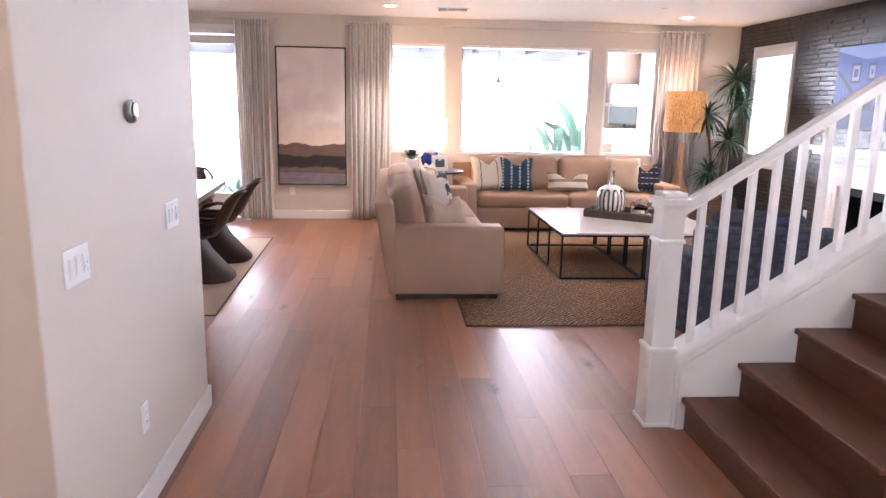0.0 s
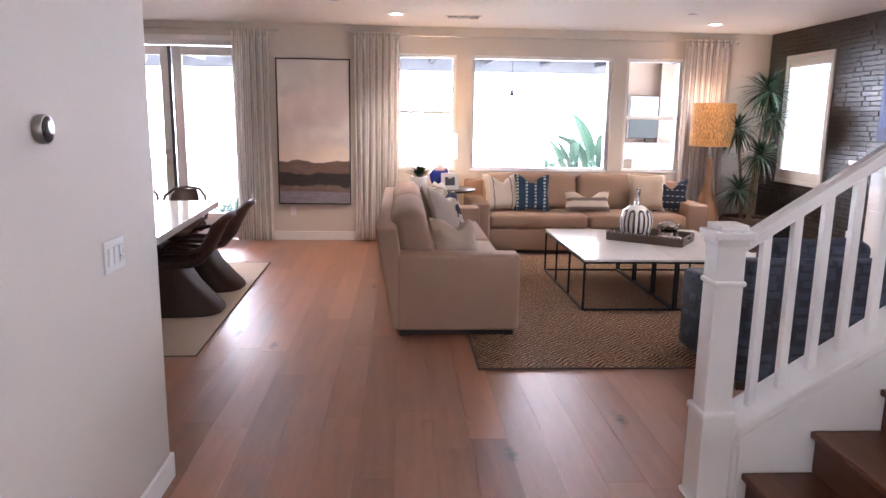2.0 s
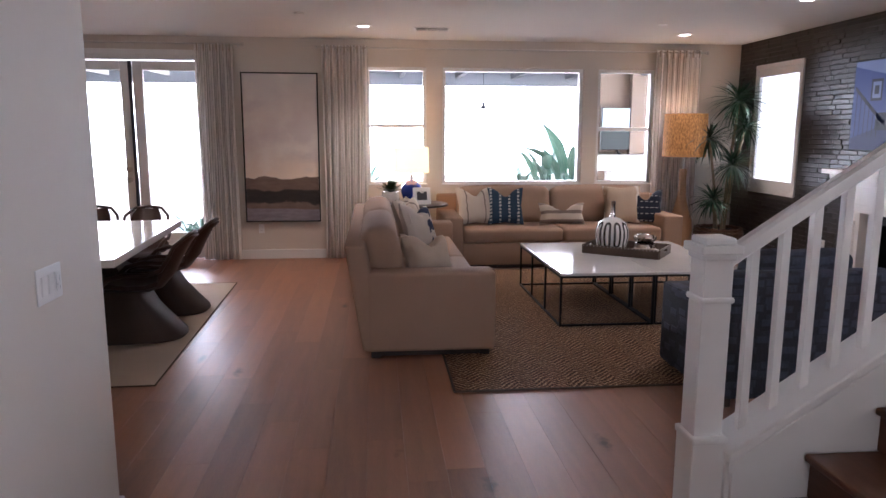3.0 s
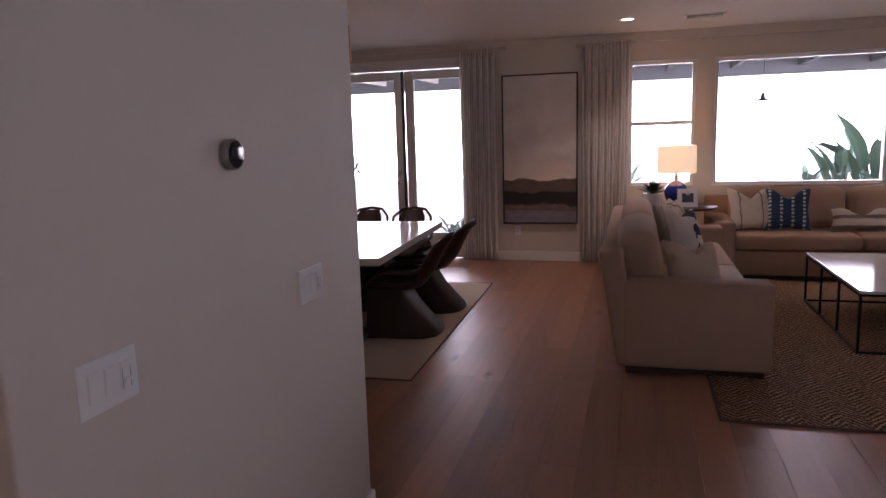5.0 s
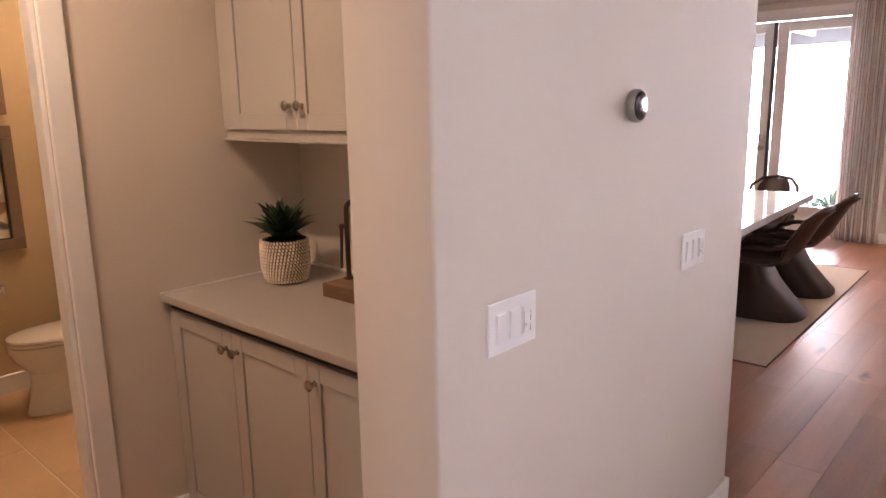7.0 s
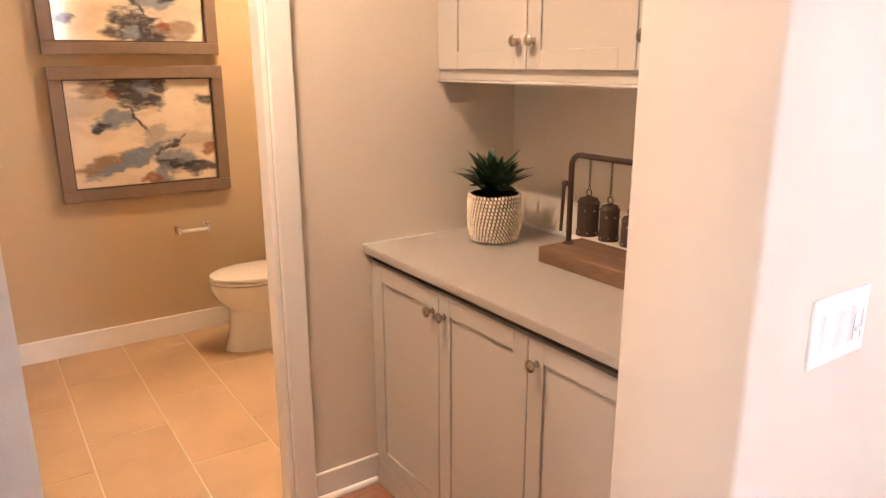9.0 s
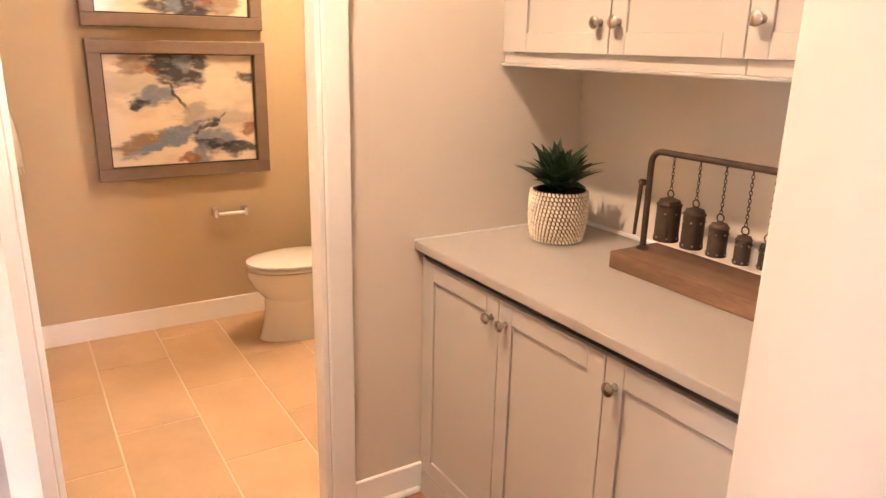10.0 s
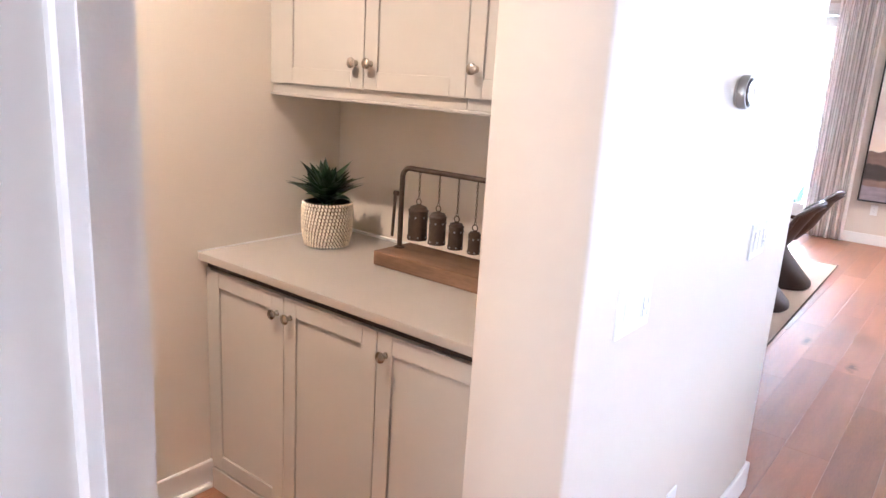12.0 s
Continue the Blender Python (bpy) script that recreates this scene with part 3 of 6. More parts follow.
def wall(name, x0, x1, y0, y1, z0, z1, material, openings=(), label="", axis="x"):
    """A wall along x or y, built as solid pieces round its openings (start, end, bottom, top)."""
    bm = bmesh.new()
    a0, a1 = (x0, x1) if axis == "x" else (y0, y1)

    def piece(s, e, b, t):
        if e - s > 1e-4 and t - b > 1e-4:
            (box(s, e, y0, y1, b, t, bm=bm) if axis == "x" else box(x0, x1, s, e, b, t, bm=bm))
    at = a0
    for s, e, b, t in sorted(openings):
        piece(at, s, z0, z1)
        piece(s, e, z0, b)
        piece(s, e, t, z1)
        at = e
    piece(at, a1, z0, z1)
    ob = part(name, bm, material)
    return tagged(ob, label, "wall", kind="structure")


# ---- the large structure ----
wall("wall_north", -5.2, 4.65, 11.8, 11.96, 0, CEIL, M_WALL,
     [(-4.12, -2.20, 0, 2.50), (-0.34, 0.41, 0.93, 2.39), (0.61, 2.42, 0.93, 2.39), (2.61, 3.36, 0.93, 2.39)], "beige painted wall with tall windows and doors")
wall("wall_east", 4.497, 4.65, -1.0, 11.8, 0, CEIL, M_MORTAR, [(10.40, 11.32, 0.93, 2.37), (8.37, 9.13, 0.0, 0.83), (4.30, 5.22, 1.75, 2.62)], "wall faced with dark glazed brick", "y")
wall("wall_west", -5.34, -5.2, 5.0, 11.96, 0, CEIL, M_WALL, (), "plain beige painted wall", "y")
wall("wall_dining_south", -5.34, -1.54, 4.86, 5.0, 0, CEIL, M_HALL, (), "beige painted wall behind the built-in cabinets")
tagged(part("wall_pier", box(-1.54, -1.30, 4.02, 5.66, -0.01, CEIL + 0.02, 0.008, 3), M_WALL, smooth=True), "beige painted wall end with switches and thermostat", "wall", kind="structure")
wall("wall_entry", -1.54, -1.235, -1.0, 3.150, 0, CEIL, M_WALL, (), "beige painted wall beside the hall opening", "y")
wall("wall_hall_south", -2.84, -1.54, 2.92, 3.06, 0, CEIL, M_HALL, (), "beige painted hall wall")
wall("wall_bath_door", -2.91, -2.84, 2.06, 4.86, 0, CEIL, M_HALL, [(3.15, 3.905, 0, 2.05)], "beige painted wall with a bathroom doorway", "y")
wall("wall_bath_west", -4.90, -4.76, 2.06, 4.86, 0, CEIL, M_BATH, (), "beige painted bathroom wall", "y")
wall("wall_bath_south", -4.90, -2.91, 1.92, 2.06, 0, CEIL, M_BATH, (), "beige painted bathroom wall")
wall("wall_south", -1.54, 4.65, -1.14, -1.0, 0, CEIL, M_WALL, [(-0.25, 1.45, 0.35, 2.35)], "plain beige painted wall")
wall("wall_stair", 1.75, 4.51, 4.12, 4.255, 0, CEIL, M_WALL, (), "plain beige painted wall beside the stairs")
tagged(part("ceiling", box(-5.34, 4.65, -1.14, 11.96, CEIL, CEIL + 0.15), M_CEIL), "smooth white painted ceiling", "ceiling", kind="structure")
FLOOR = tagged(part("floor", box(-5.34, 4.65, -1.14, 11.96, -0.2, -0.012), M_SUB), "wide brown oak plank floor", "floor", kind="structure")
BATHFLOOR = tagged(part("floor_bathroom", box(-4.76, -2.90, 2.06, 4.86, -0.010, 0.0015), M_GROUT), "beige rectangular tile bathroom floor", "floor", kind="structure")


def baseboard(x0, x1, y0, y1, name="baseboard", h=0.118):
    bm = box(x0, x1, y0, y1, 0.0, h, 0.004, 1)
    tagged(part(name, bm, M_TRIM), "white painted baseboard", "baseboard", kind="structure")


baseboard(-2.20, 4.50, 11.786, 11.80)
baseboard(-1.30, -1.286, 4.006, 5.66)
baseboard(-1.54, -1.286, 5.66, 5.674)
baseboard(-1.54, -1.286, 4.006, 4.02)
baseboard(-2.84, -2.826, 3.985, 4.255, h=0.105)
shoe = tube([(-2.820, 3.985, 0.006), (-2.820, 4.222, 0.006)], 0.012, 10)
tagged(part("trim_shoe", shoe, M_TRIM, smooth=True), "white painted shoe moulding", "trim", kind="structure")
baseboard(-4.76, -4.746, 2.06, 4.86)
baseboard(-1.235, -1.221, -1.0, 2.99)


def casing(name, bm, label="white painted door casing"):
    return tagged(part(name, bm, M_TRIM), label, "door casing", kind="structure")


bm = box(-2.84, -2.822, 3.908, 3.984, 0, 2.125, 0.003, 1)
box(-2.84, -2.822, 3.072, 3.147, 0, 2.125, 0.003, 1, bm)
box(-2.84, -2.822, 3.148, 3.907, 2.053, 2.125, 0.003, 1, bm)
box(-2.914, -2.838, 3.890, 3.906, 0, 2.05, 0.002, 1, bm)
box(-2.914, -2.838, 3.149, 3.164, 0, 2.05, 0.002, 1, bm)
box(-2.914, -2.838, 3.164, 3.890, 2.036, 2.052, 0.002, 1, bm)
casing("trim_bath_door", bm)
bm = box(-1.235, -1.218, 2.99, 3.088, 0, 2.12, 0.003, 1)
box(-1.235, -1.208, 3.083, 3.100, 0, 2.13, 0.003, 1, bm)
casing("trim_entry", bm)


def window(name, x0, x1, z0, z1, rail=None):
    """A white framed window set in the north wall, with its glass, and a meeting rail where it slides."""
    w = thing(name, ((x0 + x1) / 2, 11.88, z0), "white framed window looking on a bright patio", "window", kind="structure")
    h, v = (x1 - x0) / 2, z1 - z0
    f = 0.042
    bm = box(-h, h, -0.05, 0.05, 0, f, 0.003, 1)
    box(-h, h, -0.05, 0.05, v - f, v, 0.003, 1, bm)
    box(-h, -h + f, -0.048, 0.048, f, v - f, 0.003, 1, bm)
    box(h - f, h, -0.048, 0.048, f, v - f, 0.003, 1, bm)
    part("window_frame", bm, M_TRIM, w)
    part("window_sill", box(-h - 0.01, h + 0.01, -0.092, -0.05, -0.001, 0.016, 0.003, 1), M_TRIM, w)
    spans = [(f, v - f)]
    if rail:
        part("meeting_rail", box(-h + f, h - f, -0.03, 0.03, rail - z0 - 0.024, rail - z0 + 0.024, 0.004, 1), M_TRIM, w)
        spans = [(f, rail - z0 - 0.024), (rail - z0 + 0.024, v - f)]
    for a, b in spans:
        g = part("pane", box(-h + f, h - f, -0.003, 0.003, a, b), M_GLASS, w)
        g.visible_shadow = False


window("window_1", -0.34, 0.41, 0.93, 2.39, 1.67)
window("window_2", 0.61, 2.42, 0.93, 2.39)
window("window_3", 2.61, 3.36, 0.93, 2.39, 1.64)

# window in the brick wall, with a closed white slatted blind
w = thing("window_4", (4.51, 10.875, 0.87), "white cased window with a closed white slatted blind", "window", kind="structure")
bm = box(-0.035, 0.10, -0.49, 0.49, 0.0, 0.05, 0.003, 1)
box(-0.035, 0.10, -0.49, 0.49, 1.495, 1.545, 0.003, 1, bm)
box(-0.033, 0.098, -0.49, -0.445, 0.05, 1.495, 0.003, 1, bm)
box(-0.033, 0.098, 0.445, 0.49, 0.05, 1.495, 0.003, 1, bm)
part("window_frame", bm, M_TRIM, w)
bm = box(-0.02, 0.03, -0.445, 0.445, 0.05, 0.165, 0.003, 1)
box(-0.02, 0.03, -0.445, 0.445, 1.40, 1.495, 0.003, 1, bm)
box(-0.02, 0.03, -0.445, -0.405, 0.165, 1.40, 0.003, 1, bm)
box(-0.02, 0.03, 0.405, 0.445, 0.165, 1.40, 0.003, 1, bm)
part("shutter_frame", bm, M_TRIM, w)
for i in range(24):
    z = 0.188 + i * 0.052
    b_ = moved(box(-0.0014, 0.0014, -0.405, 0.405, -0.029, 0.029), Matrix.Translation((0.015, 0, z)) @ pose(0, 0, 0, 0, 18, 0))
    part("slat", b_, M_BLIND, w)
g = part("pane", box(0.06, 0.066, -0.445, 0.445, 0.05, 1.495), M_GLASS, w)
g.visible_shadow = False

# french doors
d = thing("door_1", (-3.16, 11.88, 0), "closed pair of white glazed french doors", "door", kind="structure")
bm = box(-0.96, -0.90, -0.07, 0.07, 0, 2.50, 0.004, 1)
box(0.90, 0.96, -0.07, 0.07, 0, 2.50, 0.004, 1, bm)
box(-0.90, 0.90, -0.07, 0.07, 2.44, 2.50, 0.004, 1, bm)
part("door_frame", bm, M_TRIM, d)
bm = box(-1.02, -0.955, -0.094, -0.078, 0, 2.56, 0.003, 1)
box(0.955, 1.02, -0.094, -0.078, 0, 2.56, 0.003, 1, bm)
box(-0.955, 0.955, -0.094, -0.078, 2.495, 2.56, 0.003, 1, bm)
part("door_casing", bm, M_TRIM, d)
for s in (-1, 1):
    a, b = (0.012, 0.895) if s > 0 else (-0.895, -0.012)
    bm = box(a, a + 0.12, -0.024, 0.024, 0.01, 2.43, 0.004, 1)
    box(b - 0.12, b, -0.024, 0.024, 0.01, 2.43, 0.004, 1, bm)
    box(a + 0.12, b - 0.12, -0.022, 0.022, 0.01, 0.34, 0.004, 1, bm)
    box(a + 0.12, b - 0.12, -0.022, 0.022, 2.32, 2.43, 0.004, 1, bm)
    leaf = part("door_leaf", bm, M_TRIM, d)
    g = part("pane", box(a + 0.12, b - 0.12, -0.003, 0.003, 0.34, 2.32), M_GLASS, leaf)
    g.visible_shadow = False
part("astragal", box(-0.032, 0.010, -0.040, -0.026, 0.01, 2.43, 0.003, 1), M_SOFFIT, d, "dark weatherstrip between the door leaves")
for z in (1.0, 1.13):
    kb = moved(lathe([(0.030, 0), (0.030, 0.008), (0.014, 0.012), (0.014, 0.035), (0.030, 0.045), (0.032, 0.06), (0.02, 0.072), (0, 0.074)], 20), Matrix.Translation((-0.085, -0.024, z)) @ pose(0, 0, 0, 90))
    part("door_handle" if z == 1.0 else "deadbolt", kb, M_STEEL, d, smooth=True)

# outside: patio, cover, low wall, glowing daylight sheet behind the garden
tagged(part("ground", box(-300, 300, 11.96, 600, -0.35, -0.06), M_EARTH), "pale dry ground outside", "ground", kind="structure")
tagged(part("pavement", box(-7, 9, 11.962, 16.4, -0.06, -0.02), M_PATIO), "pale concrete patio slab", "patio", kind="structure")
tagged(part("backdrop", box(-26, 26, 30, 30.2, -1, 16), M_BACK), "glowing sheet added as daylight behind the garden", "backdrop", kind="structure")
tagged(part("backdrop_side", box(9.5, 9.7, 5, 22, -1, 9), M_BACK), "glowing sheet added as daylight beside the house", "backdrop", kind="structure")
tagged(part("ground_side", box(4.66, 300, -300, 11.95, -0.35, -0.06), M_EARTH), "pale dry ground beside the house", "ground", kind="structure")
cover = thing("patio_cover", (1.0, 12.0, 2.42), "patio cover with beam and joists, shade put into its greys", "patio cover")
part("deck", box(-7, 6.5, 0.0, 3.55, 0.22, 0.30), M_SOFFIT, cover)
part("beam", box(-7, 6.5, 3.55, 3.72, 0.0, 0.30, 0.006, 1), M_BEAM, cover)
# joists past the doors take the painted shade, those over the doors stay white
for i in range(14):
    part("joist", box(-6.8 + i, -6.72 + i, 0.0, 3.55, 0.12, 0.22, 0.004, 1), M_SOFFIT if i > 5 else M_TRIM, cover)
for x in (-6.9, -0.5 - 1.0, 6.3):
    part("post", box(x, x + 0.14, 3.56, 3.70, -2.44, 0.0, 0.006, 1), M_TRIM, cover)

# unseen windows added for the entry lamps, behind the first steps, one over the stairs
w = thing("window_5", (4.58, 4.76, 1.75), "unseen white window frame added over the stairs", "window", kind="structure")
bm = box(-0.05, 0.05, -0.46, 0.46, 0, 0.04, 0.003, 1)
box(-0.05, 0.05, -0.46, 0.46, 0.83, 0.87, 0.003, 1, bm)
box(-0.048, 0.048, -0.46, -0.42, 0.04, 0.83, 0.003, 1, bm)
box(-0.048, 0.048, 0.42, 0.46, 0.04, 0.83, 0.003, 1, bm)
part("window_frame", bm, M_TRIM, w)
w = thing("window_6", (0.60, -1.07, 0.35), "unseen white window frame added behind the entry", "window", kind="structure")
bm = box(-0.85, 0.85, -0.05, 0.05, 0, 0.05, 0.003, 1)
box(-0.85, 0.85, -0.05, 0.05, 1.95, 2.0, 0.003, 1, bm)
box(-0.85, -0.80, -0.048, 0.048, 0.05, 1.95, 0.003, 1, bm)
box(0.80, 0.85, -0.048, 0.048, 0.05, 1.95, 0.003, 1, bm)
part("window_frame", bm, M_TRIM, w)


# ---- stairs ----
RISE, RUN, STEP0 = 0.181, 0.2745, 1.155
stairs = thing("staircase", (0, 0.012, 0), "dark stained oak staircase with a white panelled side", "stairs", kind="structure")
for i in range(9):
    x = STEP0 + i * RUN
    part("riser", box(x, x + 0.02, 4.245, 5.29, i * RISE + 0.001, (i + 1) * RISE - 0.030), M_STAIR, stairs)
    part("tread", box(x - 0.028, x + RUN + 0.018, 4.245, 5.289, (i + 1) * RISE - 0.030, (i + 1) * RISE, 0.008, 2), M_STAIR, stairs)
SL = RISE / RUN


def sloped(x0, x1, y0, y1, z0, h, bevel=0.003):
    """A bar that climbs with the stairs; z0 is its underside at x0, h its upright height."""
    bm = box(x0, x1, y0, y1, 0, h, bevel, 1)
    for v in bm.verts:
        v.co.z += z0 + (v.co.x - x0) * SL
    return bm


X_END = STEP0 + 9 * RUN
part("side_wall", sloped(1.095, X_END, 5.31, 5.47, -0.35, 0.70), M_TRIM, stairs, "white painted panel below the rail")
part("skirt", sloped(1.113, X_END, 5.292, 5.308, -0.30, 0.60), M_TRIM, stairs)
part("wall_cap", sloped(1.088, X_END, 5.275, 5.485, 0.335, 0.045, 0.008), M_TRIM, stairs)
part("cap_moulding", sloped(1.10, X_END, 5.284, 5.30, 0.285, 0.052, 0.006), M_TRIM, stairs)
part("handrail", sloped(1.07, X_END, 5.352, 5.418, 1.075, 0.075, 0.014), M_TRIM, stairs)
for i in range(20):
    x = 1.185 + i * 0.1205
    if x > X_END - 0.05:
        break
    z0 = 0.375 + (x - 1.088) * SL
    z1 = 1.085 + (x - 1.07) * SL
    bm = box(-0.0175, 0.0175, -0.0175, 0.0175, -0.02, z1 - z0, 0.002, 1)
    b_ = part("baluster", bm, M_TRIM, stairs)
    b_.location = (x, 5.385, z0)
newel = thing("newel_post", (1.030, 5.412, 0), "white painted square newel post with stepped cap", "newel post", kind="structure")
part("base", box(-0.066, 0.066, -0.075, 0.075, 0, 0.40, 0.003, 1), M_TRIM, newel)
part("foot_moulding", box(-0.077, 0.077, -0.086, 0.086, 0, 0.022, 0.006, 2), M_TRIM, newel)
part("shaft", box(-0.058, 0.058, -0.058, 0.058, 0.40, 1.14, 0.003, 1), M_TRIM, newel)
part("lower_band", box(-0.074, 0.074, -0.082, 0.082, 0.395, 0.425, 0.009, 2), M_TRIM, newel)
part("upper_band", box(-0.068, 0.068, -0.068, 0.068, 0.955, 0.978, 0.009, 3), M_TRIM, newel)
part("collar", box(-0.068, 0.068, -0.068, 0.068, 1.12, 1.145, 0.006, 2), M_TRIM, newel)
part("cap_plate", box(-0.082, 0.082, -0.082, 0.082, 1.145, 1.178, 0.005, 2), M_TRIM, newel)
part("cap_top", box(-0.062, 0.062, -0.062, 0.062, 1.178, 1.205, 0.008, 2), M_TRIM, newel)


# ---- ceiling and wall fittings ----
def downlight(x, y):
    d = thing("recessed_light", (x, y, CEIL), "lit round recessed ceiling light with white ring", "ceiling light", group="recessed ceiling lights")
    part("trim_ring", moved(lathe([(0.062, -0.004), (0.085, -0.008), (0.092, -0.003), (0.092, 0.0), (0.06, 0.0)], 28), Matrix()), M_TRIM, d, smooth=True)
    part("lens", lathe([(0.0, -0.0055), (0.060, -0.0055), (0.060, -0.002), (0.0, -0.002)], 24), M_LIT, d)


for x, y in DOWNLIGHTS:
    downlight(x, y)
downlight(-2.42, 3.46)
downlight(-3.98, 4.60)
vent = thing("ceiling_vent", (0.40, 10.83, CEIL), "white slotted ceiling air vent", "air vent")
part("frame", box(-0.20, 0.20, -0.09, 0.09, -0.010, 0.0, 0.003, 1), M_TRIM, vent)
for i in range(3):
    part("slot", box(-0.17 + i * 0.12, -0.07 + i * 0.12, -0.055, 0.055, -0.0125, -0.0105), M_SOFFIT, vent)
    for k in range(4):
        part("slat", moved(box(-0.05, 0.05, -0.011, 0.011, -0.001, 0.001), Matrix.Translation((-0.12 + i * 0.12, -0.042 + k * 0.028, -0.018)) @ pose(0, 0, 0, 35)), M_TRIM, vent)
for x, y in ((-0.955, 9.98), (2.80, 10.28)):
    s = thing("fire_sprinkler", (x, y, CEIL), "small white ceiling fire sprinkler cover", "sprinkler")
    part("cover", lathe([(0.045, 0), (0.045, -0.006), (0.03, -0.012), (0.0, -0.012)], 20), M_TRIM, s, smooth=True)
sen = thing("alarm_sensor", (4.36, 11.79, 2.17), "small white wall alarm sensor", "sensor")
part("body", box(-0.03, 0.03, -0.04, 0.01, -0.045, 0.045, 0.008, 2), M_PLATE, sen)


def plate(y, z, gangs, slider):
    """A white switch plate on the pier wall; slider names which rocker is a dimmer."""
    w_ = 0.046 * gangs + 0.034
    p = thing("switch_plate", (-1.30, y, z), "white %s-gang rocker light switch plate" % {2: "two", 3: "three"}[gangs], "light switch")
    part("plate", box(0, 0.006, -w_ / 2, w_ / 2, -0.058, 0.058, 0.003, 2), M_PLATE, p)
    for i in range(gangs):
        c = (i - (gangs - 1) / 2) * 0.046
        part("rocker_surround", box(0.006, 0.0075, c - 0.0175, c + 0.0175, -0.034, 0.034, 0.0006, 1), M_PLATE, p)
        part("rocker", moved(box(-0.003, 0.003, -0.0150, 0.0150, -0.031, 0.031, 0.001, 1), Matrix.Translation((0.0075, c, 0)) @ pose(0, 0, 0, 0, 2, 0)), M_PLATE, p)
        if i == slider:
            bm = box(0.0105, 0.0112, c + 0.0118, c + 0.0130, -0.029, 0.029)
            box(0.0105, 0.0112, c - 0.0130, c + 0.0118, 0.0278, 0.029, bm=bm)
            box(0.0105, 0.0112, c - 0.0130, c - 0.0118, -0.029, 0.0278, bm=bm)
            part("dimmer_slot", bm, M_BEAM, p, "grey outline round the dimmer")
            part("dimmer_tab", box(0.0105, 0.016, c - 0.010, c + 0.012, -0.014, -0.006, 0.001, 1), M_PLATE, p)


plate(4.26, 1.098, 3, 2)
plate(5.215, 1.105, 3, 2)


def outlet(name, m, label="white two-socket wall outlet"):
    o = new(name)
    o.matrix_basis = m
    tagged(o, label, "wall outlet")
    part("plate", box(-0.035, 0.035, -0.006, 0, -0.057, 0.057, 0.003, 2), M_PLATE, o)
    for z in (-0.02, 0.02):
        part("socket", box(-0.0165, 0.0165, -0.0085, -0.006, z - 0.014, z + 0.014, 0.002, 1), M_PLATE, o)
        for x in (-0.006, 0.006):
            part("slot", box(x - 0.001, x + 0.001, -0.0092, -0.0086, z - 0.004, z + 0.006), M_SOFFIT, o)


outlet("wall_outlet", pose(-1.30, 4.73, 0.378, 0, 0, 90))
outlet("wall_outlet", pose(-1.68, 11.80, 0.385))
outlet("wall_outlet", pose(-2.01, 4.86, 1.13))
outlet("wall_outlet", pose(4.488, 9.80, 0.42, 0, 0, -90))

th = thing("thermostat", (-1.30, 4.772, 1.553), "round steel wall thermostat with glossy black face", "thermostat")
part("mount", moved(lathe([(0.036, 0), (0.036, 0.003), (0.030, 0.004), (0.0, 0.004)], 36), pose(0, 0, 0, 0, 90)), M_STEEL, th, smooth=True)
part("body_ring", moved(lathe([(0.030, 0.004), (0.041, 0.006), (0.0425, 0.010), (0.0425, 0.024), (0.040, 0.028), (0.037, 0.0285), (0.037, 0.026), (0.0, 0.026)], 48), pose(0, 0, 0, 0, 90)), M_DARKSTEEL, th, smooth=True)
part("face", moved(lathe([(0.0365, 0.0265), (0.0365, 0.028), (0.028, 0.0302), (0.0, 0.031)], 40), pose(0, 0, 0, 0, 90)), M_BLACKGLASS, th, "glossy black display", smooth=True)


# ---- curtains ----
def curtain(x0, x1, y, folds, seed, sheer=0.0):
    rnd = random.Random(seed)
    c = thing("curtain", ((x0 + x1) / 2, y, 0), "cream curtain with fine grey vertical stripes, gathered", "curtain", group="striped curtains")
    bm = bmesh.new()
    uv = bm.loops.layers.uv.new("UVMap")
    n, rows = folds * 12, 22
    ph = [rnd.uniform(-0.5, 0.5) for _ in range(folds + 2)]
    amp = [rnd.uniform(0.7, 1.25) for _ in range(folds + 2)]
    half = (x1 - x0) / 2
    grid = []
    for j in range(rows + 1):
        t = j / rows
        z = 0.012 + t * 2.62
        row = []
        for i in range(n + 1):
            u = i / n
            f = u * folds
            k = int(f)
            a = (amp[k] * (1 - (f - k)) + amp[k + 1] * (f - k)) * (0.035 if t < 0.95 else 0.035 - (t - 0.95) * 0.36)
            s = math.sin(2 * math.pi * f + ph[k] * 0.6 * (1 - t))
            x = -half + u * 2 * half * (1 + 0.02 * math.sin(3 * t + seed)) + 0.012 * math.sin(5 * t + k * 2.1) * (1 - t)
            row.append(bm.verts.new((x, a * s + 0.006 * math.sin(9 * u + 4 * t), z)))
        grid.append(row)
    for j in range(rows):
        for i in range(n):
            q = bm.faces.new((grid[j][i], grid[j][i + 1], grid[j + 1][i + 1], grid[j + 1][i]))
            for lo, (a, b) in zip(q.loops, ((i, j), (i + 1, j), (i + 1, j + 1), (i, j + 1))):
                lo[uv].uv = (a / n * half * 4.6, b / rows * 2.6)
    ob = part("cloth", bm, M_CURTAIN, c)
    for p in ob.data.polygons:
        p.use_smooth = True
    so = ob.modifiers.new("thickness", "SOLIDIFY")
    so.thickness = 0.003
    for i in range(folds):
        part("pleat_tab", box(-half + (i + 0.5) / folds * 2 * half - 0.008, -half + (i + 0.5) / folds * 2 * half + 0.008, -0.030, -0.012, 2.54, 2.625, 0.004, 1), M_CREAMCLOTH, c)


